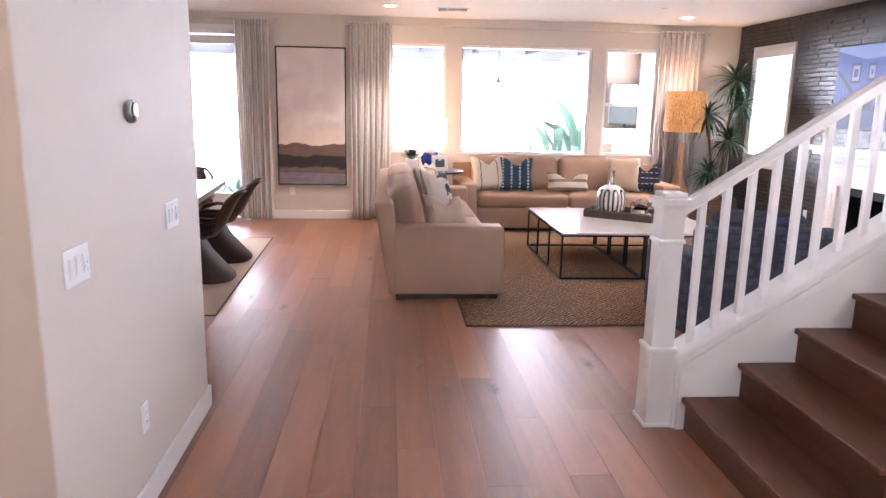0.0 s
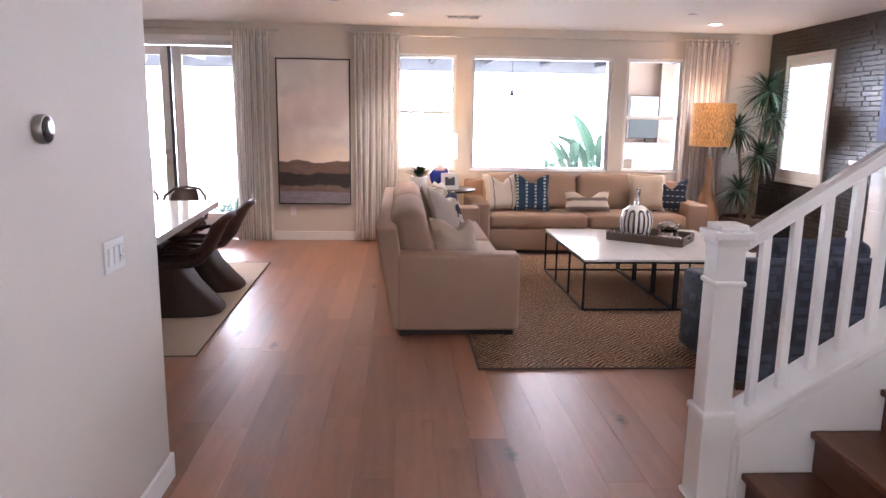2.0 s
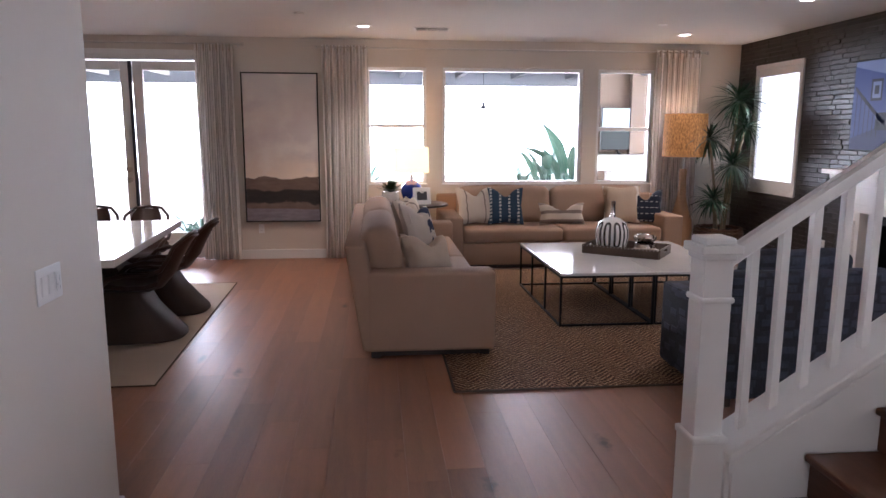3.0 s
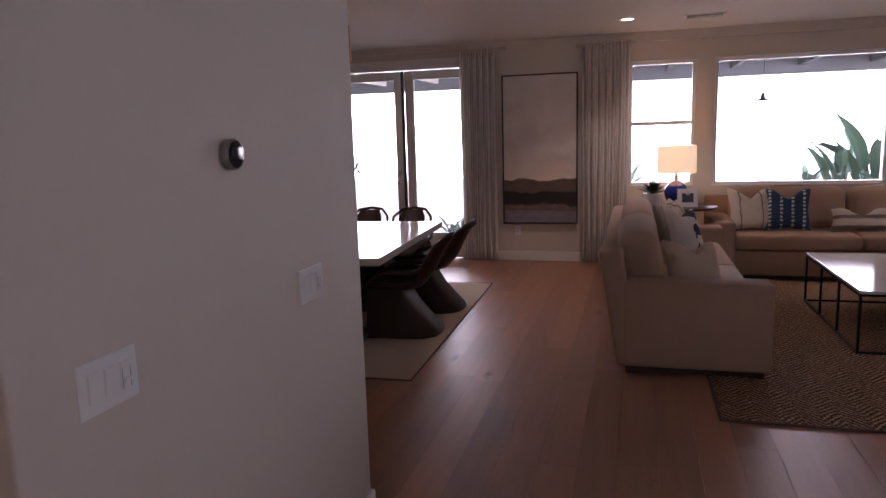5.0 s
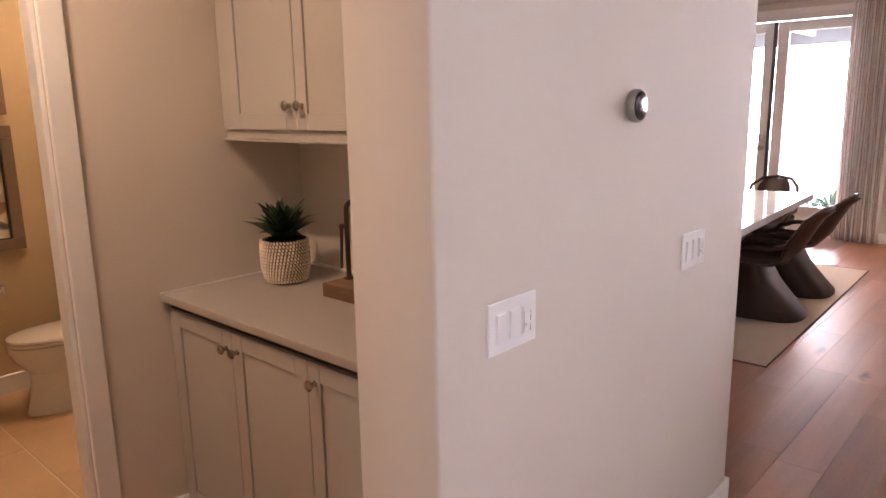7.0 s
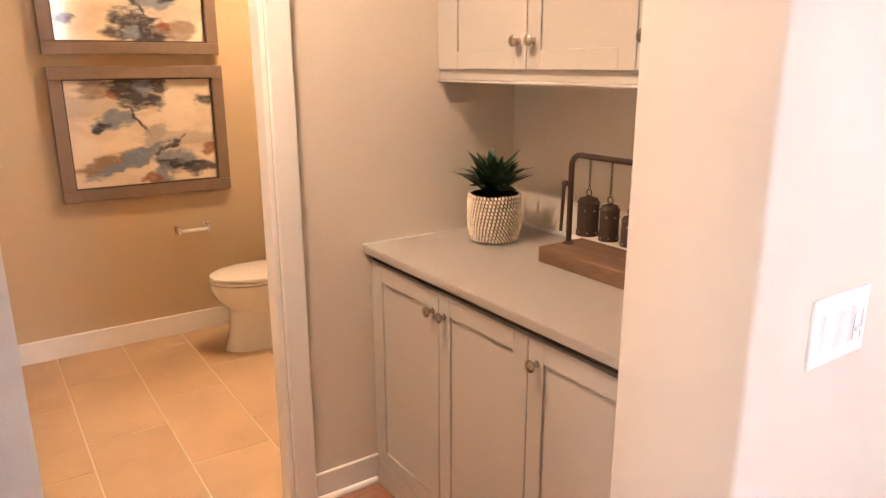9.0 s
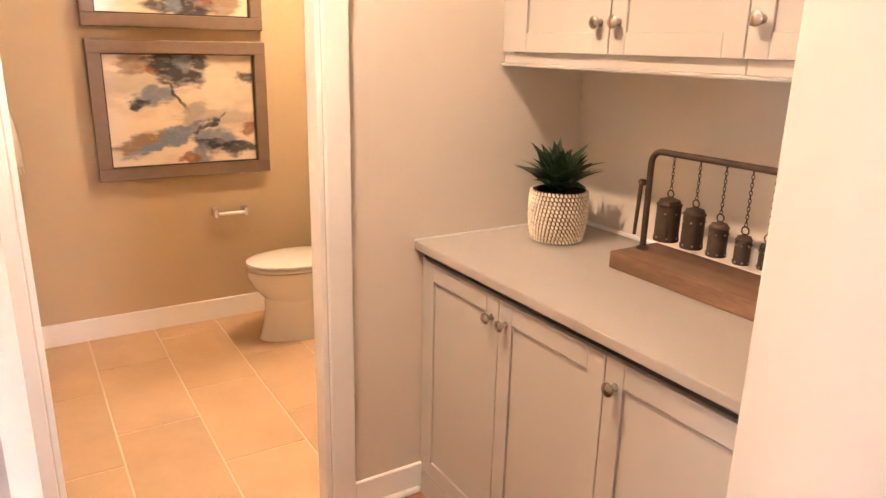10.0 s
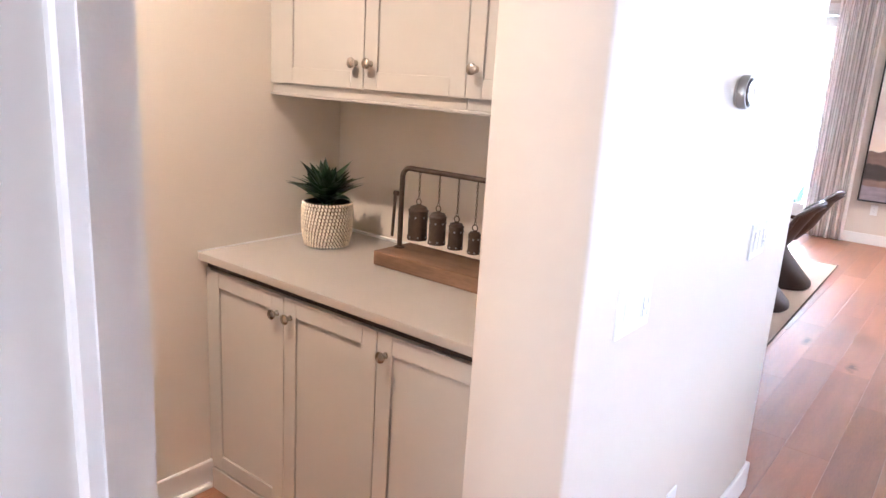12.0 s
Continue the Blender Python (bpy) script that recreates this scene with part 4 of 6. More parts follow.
def rod(x0, x1, z, brackets):
    r = thing("curtain_rod", ((x0 + x1) / 2, 11.70, z), "thin brushed metal curtain rod with end knobs", "curtain rod")
    h = (x1 - x0) / 2
    part("bar", tube([(-h, 0, 0), (h, 0, 0)], 0.010, 12), M_STEEL, r, smooth=True)
    for s in (-1, 1):
        part("finial", moved(lathe([(0.010, 0), (0.018, 0.004), (0.018, 0.012), (0.013, 0.018), (0.024, 0.032), (0.024, 0.044), (0.0, 0.05)], 16), Matrix.Translation((s * h, 0, 0)) @ pose(0, 0, 0, 0, 90 * s)), M_STEEL, r, smooth=True)
    for x in brackets:
        bm = tube([(x - (x0 + x1) / 2, 0, 0), (x - (x0 + x1) / 2, 0.098, 0)], 0.007, 8)
        box(x - (x0 + x1) / 2 - 0.014, x - (x0 + x1) / 2 + 0.014, 0.094, 0.099, -0.03, 0.03, bm=bm)
        box(x - (x0 + x1) / 2 - 0.006, x - (x0 + x1) / 2 + 0.006, -0.013, 0.013, -0.015, 0.012, bm=bm)
        part("bracket", bm, M_STEEL, r)


rod(-4.6, -1.84, 2.625, (-4.4, -1.87, -3.1))
rod(-0.90, 3.96, 2.60, (-0.86, 1.52, 3.92))
curtain(-2.37, -1.92, 11.71, 6, 3)
curtain(-0.87, -0.33, 11.71, 7, 5)
curtain(3.33, 3.93, 11.71, 7, 8)

# ---- painting on the north wall ----
p = thing("landscape_painting", (-1.395, 11.80, 0.475), "tall misty landscape painting in a thin black frame", "painting")
bm = box(-0.462, -0.448, -0.05, 0, 0, 1.83, 0.002, 1)
box(0.448, 0.462, -0.05, 0, 0, 1.83, 0.002, 1, bm)
box(-0.448, 0.448, -0.05, 0, 0, 0.014, 0.002, 1, bm)
box(-0.448, 0.448, -0.05, 0, 1.816, 1.83, 0.002, 1, bm)
part("frame", bm, M_IRON, p)
part("canvas", box(-0.446, 0.446, -0.042, -0.004, 0.016, 1.814), M_LAND, p)


# ---- sofas ----
def sofa(place, rz, length, label):
    """Local x runs along the sofa, -y is its front."""
    s = thing("sofa", place, label, "sofa", rz, "taupe sofas")
    h, arm = length / 2, 0.235
    for e in (-1, 1):
        a, b = (h - arm, h) if e > 0 else (-h, -h + arm)
        bm = box(a, b, -0.49, 0.42, 0.055, 0.625, 0.028, 3)
        for v in bm.verts:
            if v.co.z < 0.2:
                v.co.z += 0.018 * (1 - (2 * (v.co.y + 0.03) / 0.87) ** 2)
        part("arm", bm, M_SOFA, s, smooth=True)
    bm = box(-h + 0.004, h - 0.004, 0.35, 0.50, 0.06, 0.82, 0.026, 3)
    for v in bm.verts:
        t = max(0.0, v.co.z - 0.25) / 0.56
        v.co.y += 0.075 * t * t - 0.045 * (1 - t)
    part("back", bm, M_SOFA, s, smooth=True)
    part("base", box(-h + arm, h - arm, -0.445, 0.36, 0.055, 0.315, 0.018, 2), M_SOFA, s, smooth=True)
    w = (length - 2 * arm) / 2
    for i in range(2):
        x = -h + arm + i * w
        bm = box(x + 0.004, x + w - 0.004, -0.46, 0.22, 0.318, 0.478, 0.045, 4)
        for v in bm.verts:
            if v.co.z > 0.42:
                u = 2 * (v.co.x - x - w / 2) / w
                v.co.z += 0.022 * (1 - u * u) + 0.004 * noise.noise(v.co * 5)
        part("seat_cushion", bm, M_SOFA, s, smooth=True)
        bm = box(-w / 2 + 0.006, w / 2 - 0.006, -0.125, 0.125, 0.0, 0.465, 0.088, 6)
        bmesh.ops.subdivide_edges(bm, edges=[e_ for e_ in bm.edges if e_.calc_length() > 0.2], cuts=7, use_grid_fill=True)
        for v in bm.verts:
            u, q = 2 * v.co.x / w, v.co.z / 0.47
            v.co.y *= 1 + 0.16 * (1 - u ** 4) * math.sin(math.pi * min(1, max(0, q)))
            v.co.z += (0.020 * (1 - u * u) - 0.010 * u ** 6) * q + 0.012 * noise.noise(v.co * 4) * q
            v.co.y += 0.006 * noise.noise(Vector((v.co.x * 9, x, v.co.z * 9)))
        bm = moved(bm, Matrix.Translation((x + w / 2, 0.255, 0.46)) @ pose(0, 0, 0, -12))
        part("back_cushion", bm, M_SOFA, s, smooth=True)
    for e in (-1, 1):
        for y in (-0.42, 0.36):
            part("foot", box(e * (h - 0.10) - 0.05, e * (h - 0.10) + 0.05, y - 0.035, y + 0.035, 0.0, 0.072, 0.004, 1), M_DARKWOOD, s)
    part("plinth", box(-h + 0.06, h - 0.06, -0.40, 0.36, 0.012, 0.062), M_DARKWOOD, s)
    return s


sofa((0.105, 9.135, 0), 90, 2.97, "taupe linen sofa with two seat cushions and sloped back")
sofa((1.965, 11.30, 0), 0, 2.87, "taupe linen sofa standing under the windows")


def cushion(place, rz, lean, w, h, d, material, label, roll=0, chop=0.22):
    c = part("throw_pillow", pillow(w, h, d, chop=chop), material, smooth=True)
    c.matrix_basis = pose(*place, -lean, roll, rz)
    return tagged(c, label, "pillow", "throw pillows")


# on the window sofa
cushion((0.98, 11.22, 0.487), 12, 20, 0.47, 0.47, 0.15, M_PIL_STRIPE, "cream striped square throw pillow on the sofa")
cushion((1.33, 11.20, 0.487), -4, 18, 0.44, 0.46, 0.15, M_PIL_BLUE, "indigo printed square throw pillow on the sofa")
cushion((2.02, 11.16, 0.487), 2, 16, 0.58, 0.27, 0.13, M_PIL_BAND, "small cream and grey banded lumbar pillow", 0, 0.42)
cushion((2.80, 11.21, 0.487), -6, 20, 0.48, 0.48, 0.16, M_PILTAN, "tan linen square throw pillow with ticking edge", 0, 0.0)
cushion((3.07, 11.17, 0.487), -14, 22, 0.42, 0.44, 0.15, M_PIL_NAVY, "dark navy dash-printed throw pillow on the sofa", 0, 0.34)
# on the side sofa
cushion((0.18, 8.13, 0.487), 34, 28, 0.43, 0.36, 0.17, M_PILCREAM, "plain cream square throw pillow on the sofa", 6, 0.36)
cushion((0.17, 9.75, 0.487), 62, 20, 0.48, 0.48, 0.15, M_PIL_STRIPE, "cream striped square throw pillow on the sofa")
cushion((0.22, 9.42, 0.487), 52, 24, 0.46, 0.46, 0.14, M_PIL_MOTIF, "cream throw pillow with navy motif on the sofa", 8)
cushion((0.18, 10.12, 0.487), 75, 22, 0.46, 0.46, 0.15, M_PIL_STRIPE, "cream striped square throw pillow on the sofa")

# ---- navy armchair ----
n_ = thing("armchair", (2.225, 6.98, 0.0), "navy slub-woven armchair with a loose back cushion", "armchair", 180)
for e in (-1, 1):
    a, b = (0.32, 0.525) if e > 0 else (-0.525, -0.32)
    bm = box(a, b, -0.42, 0.38, 0.05, 0.60, 0.03, 3)
    for v in bm.verts:
        v.co.z += 0.05 * max(0.0, v.co.y + 0.1) if v.co.z > 0.3 else 0.0
    part("arm", bm, M_NAVY, n_, smooth=True)
    part("arm_piping", tube([(b - 0.004 if e > 0 else a + 0.004, -0.40, 0.588), (b - 0.004 if e > 0 else a + 0.004, 0.36, 0.611)], 0.005, 6), M_NAVY, n_)
bm = box(-0.50, 0.50, 0.26, 0.42, 0.06, 0.82, 0.035, 3)
bmesh.ops.subdivide_edges(bm, edges=[e_ for e_ in bm.edges if e_.calc_length() > 0.3], cuts=5, use_grid_fill=True)
for v in bm.verts:
    v.co.y += 0.07 * max(0.0, v.co.z - 0.2) + 0.008 * noise.noise(v.co * 5)
part("back", bm, M_NAVY, n_, smooth=True)
part("base", box(-0.32, 0.32, -0.41, 0.30, 0.05, 0.30, 0.015, 2), M_NAVY, n_)
part("seat_cushion", box(-0.316, 0.316, -0.43, 0.22, 0.302, 0.46, 0.045, 4), M_NAVY, n_, smooth=True)
bm = box(-0.325, 0.325, -0.09, 0.09, 0.0, 0.47, 0.06, 4)
bmesh.ops.subdivide_edges(bm, edges=[e_ for e_ in bm.edges if e_.calc_length() > 0.2], cuts=5, use_grid_fill=True)
for v in bm.verts:
    v.co.z += 0.02 * noise.noise(v.co * 6) * v.co.z / 0.47
part("back_cushion", moved(bm, Matrix.Translation((0.02, 0.20, 0.45)) @ pose(0, 0, 0, -10)), M_NAVY, n_, smooth=True)
for e in (-1, 1):
    for y in (-0.36, 0.34):
        part("foot", box(e * 0.44 - 0.03, e * 0.44 + 0.03, y - 0.03, y + 0.03, 0.0 if y > 0 else 0.0125, 0.052, 0.004, 1), M_DARKWOOD, n_)

# ---- rugs ----
r = thing("jute_rug", (2.06, 8.90, 0), "brown and tan diamond-twill jute rug under the sofas", "rug")
part("weave", box(-1.825, 1.825, -1.905, 1.905, 0.0, 0.010), M_JUTE, r)
bm = box(-1.84, 1.84, -1.92, -1.905, 0, 0.012, 0.003, 1)
box(-1.84, 1.84, 1.905, 1.92, 0, 0.012, 0.003, 1, bm)
box(-1.84, -1.825, -1.905, 1.905, 0, 0.012, 0.003, 1, bm)
box(1.825, 1.84, -1.905, 1.905, 0, 0.012, 0.003, 1, bm)
part("binding", bm, M_BINDING, r)
r = thing("dining_rug", (-3.058, 8.768, 0), "flat-woven cream rug under the dining table", "rug", 1.4)
part("weave", box(-1.365, 1.365, -1.53, 1.53, 0.0, 0.007), M_DRUG, r)
bm = box(-1.375, 1.375, -1.54, -1.53, 0, 0.009, 0.002, 1)
box(-1.375, 1.375, 1.53, 1.54, 0, 0.009, 0.002, 1, bm)
box(-1.375, -1.365, -1.53, 1.53, 0, 0.009, 0.002, 1, bm)
box(1.365, 1.375, -1.53, 1.53, 0, 0.009, 0.002, 1, bm)
part("binding", bm, M_BINDING, r)


M_TRAY = mat("charcoal_tray_leather", (0.115, 0.080, 0.060), 0.5, vary=0.2, scale=20, bump=0.3, bump_scale=150)


# ---- coffee tables ----
def coffee_table(x0):
    c = thing("coffee_table", (x0, 9.15, 0.0105), "white marble coffee table on a thin black iron frame", "coffee table", group="pair of marble coffee tables")
    w, d = 0.40, 0.80
    part("tabletop", box(-w, w, -d, d, 0.425, 0.447, 0.003, 1), M_MARBLE, c)
    bm = bmesh.new()
    t = 0.0085
    for z in (t, 0.416):
        for y in (-d + t, d - t):
            box(-w, w, y - t, y + t, z - t, z + t, bm=bm)
        for x in (-w + t, w - t):
            box(x - t, x + t, -d + 2 * t, d - 2 * t, z - t, z + t, bm=bm)
    part("frame", bm, M_IRON, c)
    for x in (-w + t, w - t):
        for y in (-d + t, -d * 0.33, d * 0.33, d - t):
            part("leg", box(x - t, x + t, y - t, y + t, 2 * t, 0.416 - t), M_IRON, c)


coffee_table(1.65)
coffee_table(2.456)

tr = thing("tray", (2.14, 9.28, 0.4585), "dark leather tray with nailhead edges on the table", "tray", -36)
part("bottom", box(-0.36, 0.36, -0.22, 0.22, 0, 0.012), M_TRAY, tr)
for e in (-1, 1):
    part("long_side", box(-0.36, 0.36, e * 0.22 - 0.008, e * 0.22 + 0.008, 0, 0.085, 0.003, 1), M_TRAY, tr)
    bm = box(e * 0.36 - 0.008, e * 0.36 + 0.008, -0.212, 0.212, 0, 0.038, 0.003, 1)
    box(e * 0.36 - 0.008, e * 0.36 + 0.008, -0.212, 0.212, 0.064, 0.085, 0.003, 1, bm)
    box(e * 0.36 - 0.008, e * 0.36 + 0.008, -0.212, -0.06, 0.038, 0.064, 0, 1, bm)
    box(e * 0.36 - 0.008, e * 0.36 + 0.008, 0.06, 0.212, 0.038, 0.064, 0, 1, bm)
    part("end_side", bm, M_TRAY, tr, "end with a cut-out grip")
    for i in range(22):
        part("nail", moved(lathe([(0.005, 0), (0.004, 0.002), (0, 0.003)], 8), Matrix.Translation((-0.346 + i * 0.033, e * 0.228, 0.076)) @ pose(0, 0, 0, -90 * e)), M_STEEL, tr)


def loop_glaze():
    """White glaze with tall dark silver loops, one to each rib."""
    m, n, l, b = nodes_of("silver_looped_white_glaze", 0.12)
    tc, gr, sx = n.new("ShaderNodeTexCoord"), n.new("ShaderNodeTexGradient"), n.new("ShaderNodeSeparateXYZ")
    gr.gradient_type = "RADIAL"
    l.new(tc.outputs["Object"], gr.inputs[0])
    l.new(tc.outputs["Object"], sx.inputs[0])

    def op(kind, a, c=0.0):
        q = n.new("ShaderNodeMath")
        q.operation = kind
        for i, v in enumerate((a, c)):
            if isinstance(v, (int, float)):
                q.inputs[i].default_value = v
            else:
                l.new(v, q.inputs[i])
        return q.outputs[0]
    across = op("MULTIPLY", op("SUBTRACT", op("FRACT", op("MULTIPLY", gr.outputs[0], 10.0)), 0.5), 0.096)
    along = op("MAXIMUM", op("SUBTRACT", op("ABSOLUTE", op("SUBTRACT", sx.outputs[2], 0.165)), 0.085), 0.0)
    d = op("SQRT", op("ADD", op("MULTIPLY", across, across), op("MULTIPLY", along, along)))
    ring = op("SUBTRACT", op("ABSOLUTE", op("SUBTRACT", d, 0.025)), 0.0105)
    mask = span(n, l, ring, 0.0015, -0.0015)
    l.new(blend(n, l, mask, (0.76, 0.74, 0.71), (0.16, 0.145, 0.14)), b.inputs["Base Color"])
    l.new(span(n, l, ring, 0.0015, -0.0015, 0.75), b.inputs["Metallic"])
    return m


M_STRIPEV = loop_glaze()
M_SILVER = mat("aged_silver", (0.42, 0.37, 0.33), 0.20, 1.0, vary=0.3, scale=14)
v = thing("gourd_vase", (2.02, 9.36, 0.4705), "white and silver striped ribbed gourd vase on the tray", "vase")
part("body", lathe([(0.07, 0), (0.105, 0.012), (0.143, 0.06), (0.160, 0.14), (0.156, 0.21), (0.13, 0.27), (0.075, 0.312), (0.03, 0.325)], 48), M_STRIPEV, v, smooth=True)
part("neck", lathe([(0.032, 0.322), (0.024, 0.342), (0.021, 0.43), (0.025, 0.475), (0.019, 0.475), (0.016, 0.36), (0, 0.36)], 24), M_CHROME, v, smooth=True)
v = thing("small_vase", (2.30, 9.22, 0.4705), "aged silver double-lobed pot on a white dish on the tray", "pot")
part("dish", lathe([(0.06, 0), (0.10, 0.006), (0.135, 0.022), (0.130, 0.026), (0.09, 0.014), (0.0, 0.012)], 32), M_CERAMIC, v, smooth=True)
part("lower_lobe", lathe([(0.050, 0.014), (0.088, 0.026), (0.104, 0.055), (0.098, 0.085), (0.070, 0.104)], 36), M_SILVER, v, smooth=True)
part("upper_lobe", lathe([(0.070, 0.104), (0.098, 0.120), (0.102, 0.145), (0.086, 0.168), (0.045, 0.182), (0.0, 0.184)], 36), M_SILVER, v, smooth=True)
for a in range(5):
    part("rib", tube([(0.100 * math.cos(a * 1.2566 + k * 0.16), 0.100 * math.sin(a * 1.2566 + k * 0.16), 0.118 + 0.013 * k) for k in range(4)], 0.010, 8), M_SILVER, v, smooth=True)

# ---- corner by the sofa: end table, lamp, plant, photo ----
e = thing("end_table", (0.22, 11.19, 0), "round dark wood end table with turned stem", "side table")
part("tabletop", lathe([(0.0, 0.728), (0.385, 0.728), (0.40, 0.735), (0.40, 0.752), (0.392, 0.757), (0.0, 0.757)], 48), M_DARKWOOD, e, smooth=True)
part("stem", lathe([(0.05, 0.03), (0.035, 0.10), (0.030, 0.40), (0.045, 0.62), (0.09, 0.728)], 24), M_DARKWOOD, e, smooth=True)
part("base", lathe([(0.24, 0), (0.24, 0.015), (0.12, 0.03), (0.05, 0.035)], 36), M_DARKWOOD, e, smooth=True)
t = thing("table_lamp", (0.19, 11.33, 0.757), "cobalt blue ceramic table lamp with lit cream shade", "table lamp")
part("body", lathe([(0.075, 0), (0.085, 0.01), (0.125, 0.10), (0.13, 0.15), (0.115, 0.20), (0.06, 0.255), (0.03, 0.27)], 40), M_BLUE, t, smooth=True)
part("neck", lathe([(0.022, 0.268), (0.018, 0.30), (0.018, 0.36)], 16), M_STEEL, t, smooth=True)
bm = lathe([(0.212, 0.355), (0.207, 0.655), (0.203, 0.655), (0.208, 0.355)], 44, 0.8)
part("shade", bm, M_SHADE2, t, "lit cream linen drum shade", smooth=True)
tl = new("table_lamp_light", bpy.data.lights.new("table_lamp_light", "POINT"))
tl.data.energy, tl.data.color, tl.data.shadow_soft_size = 9, WARM, 0.05
tl.location = (0.19, 11.33, 1.27)
f = thing("photo_frame", (0.30, 11.03, 0.757), "small white photo frame on the end table", "picture frame", 8)
bm = box(-0.105, 0.105, -0.008, 0.008, 0, 0.20, 0.003, 1)
part("frame", moved(bm, pose(0, 0, 0, -12)), M_PLATE, f)
part("photo", moved(box(-0.06, 0.06, -0.0105, -0.0085, 0.05, 0.15), pose(0, 0, 0, -12)), M_SOFFIT, f, "grey photo")
part("stand", moved(box(-0.02, 0.02, 0.0, 0.004, 0, 0.15), Matrix.Translation((0, 0.05, 0.0)) @ pose(0, 0, 0, 14)), M_PLATE, f)


def blade(length, width, droop, seg=5, fold=0.25):
    """One pointed leaf along +x that arches over, with a folded midrib."""
    bm = bmesh.new()
    rows = []
    for i in range(seg + 1):
        u = i / seg
        w = width * (math.sin(math.pi * min(1, 0.12 + 0.88 * u)) ** 0.7) * (1 - u ** 4) / 2 + 0.0006
        x, z = length * u * (1 - 0.18 * droop * u), length * droop * (-u * u * 0.5)
        rows.append([bm.verts.new((x, -w, z + fold * w)), bm.verts.new((x, 0, z)), bm.verts.new((x, w, z + fold * w))])
    for a, b in zip(rows, rows[1:]):
        for k in range(2):
            bm.faces.new((a[k], a[k + 1], b[k + 1], b[k]))
    return bm


def rosette(count, length, width, droop, rnd, up0=-20, up1=85):
    bm = bmesh.new()
    for i in range(count):
        e_ = up0 + (up1 - up0) * (i + 0.5) / count
        b = blade(length * rnd.uniform(0.75, 1.1) * (0.75 + 0.25 * math.cos(radians(e_))), width * rnd.uniform(0.8, 1.15), droop * rnd.uniform(0.6, 1.3))
        merge(bm, moved(b, pose(0, 0, 0, rnd.uniform(-15, 15), 0, i * 137.5) @ pose(0, 0, 0, 0, -e_, 0)))
    return bm


rnd = random.Random(4)
pl = thing("succulent", (-0.07, 11.08, 0.757), "dark green agave in a round white pot", "potted plant")
part("pot", lathe([(0.07, 0), (0.095, 0.02), (0.105, 0.09), (0.095, 0.15), (0.085, 0.15), (0.085, 0.13), (0, 0.13)], 32), M_CERAMIC, pl, smooth=True)
part("leaves", moved(rosette(36, 0.21, 0.055, 0.15, rnd, 15, 85), Matrix.Translation((0, 0, 0.14))), M_LEAF, pl)

# ---- floor lamp ----
fl = thing("floor_lamp", (3.625, 11.40, 0), "bottle-shaped tan wood floor lamp with burlap shade", "floor lamp")
part("base", lathe([(0.11, 0), (0.135, 0.02), (0.15, 0.18), (0.155, 0.36), (0.14, 0.50), (0.09, 0.65), (0.055, 0.80), (0.045, 1.00), (0.048, 1.10), (0.05, 1.13), (0.04, 1.15)], 40), M_TANWOOD, fl, smooth=True)
part("stem", lathe([(0.016, 1.15), (0.014, 1.34)], 14), M_STEEL, fl, smooth=True)
part("shade", lathe([(0.265, 1.30), (0.262, 1.83), (0.258, 1.83), (0.261, 1.30)], 48), M_SHADE1, fl, "lit tan burlap drum shade", smooth=True)
part("bulb", lathe([(0.015, 1.34), (0.03, 1.40), (0.03, 1.44), (0.0, 1.47)], 16), M_LIT, fl, smooth=True)
tl = new("floor_lamp_light", bpy.data.lights.new("floor_lamp_light", "POINT"))
tl.data.energy, tl.data.color, tl.data.shadow_soft_size = 11, (1.0, 0.66, 0.36), 0.05
tl.location = (3.625, 11.40, 1.62)

# ---- tall dracaena in a wicker basket ----
dr = thing("dracaena", (4.10, 11.32, 0), "tall dracaena with spiky green heads in a wicker basket", "potted plant")
bm = bmesh.new()
for k in range(11):
    z = 0.02 + k * 0.038
    r0 = 0.225 + 0.07 * math.sin(math.pi * (0.25 + 0.5 * k / 10))
    tube([(r0 * math.cos(a * math.pi / 14), r0 * math.sin(a * math.pi / 14), z + 0.006 * (-1) ** a) for a in range(28)], 0.021, 6, bm, True)
part("basket", bm, M_DARKWEAVE, dr, "woven brown wicker basket", smooth=True)
part("soil", lathe([(0.0, 0.36), (0.262, 0.36), (0.262, 0.38), (0.0, 0.39)], 24), M_SOIL, dr)
for (x, y, z, ln, ct) in ((0.14, -0.05, 1.98, 0.48, 90), (-0.22, -0.06, 1.52, 0.42, 76), (0.05, -0.16, 1.20, 0.42, 80), (-0.14, -0.08, 0.76, 0.38, 60), (0.18, -0.14, 1.66, 0.36, 56)):
    part("cane", tube([(x * 0.25, y * 0.3, 0.36), (x * 0.5, y * 0.6, 0.36 + (z - 0.36) * 0.5), (x * 0.9, y, z - 0.12), (x, y, z)], [0.020, 0.018, 0.016, 0.012], 8), M_STEM, dr, smooth=True)
    part("leaf_head", moved(rosette(ct + 16, ln, 0.027, 0.85, rnd, -50, 85), Matrix.Translation((x, y, z))), M_LEAF2, dr)


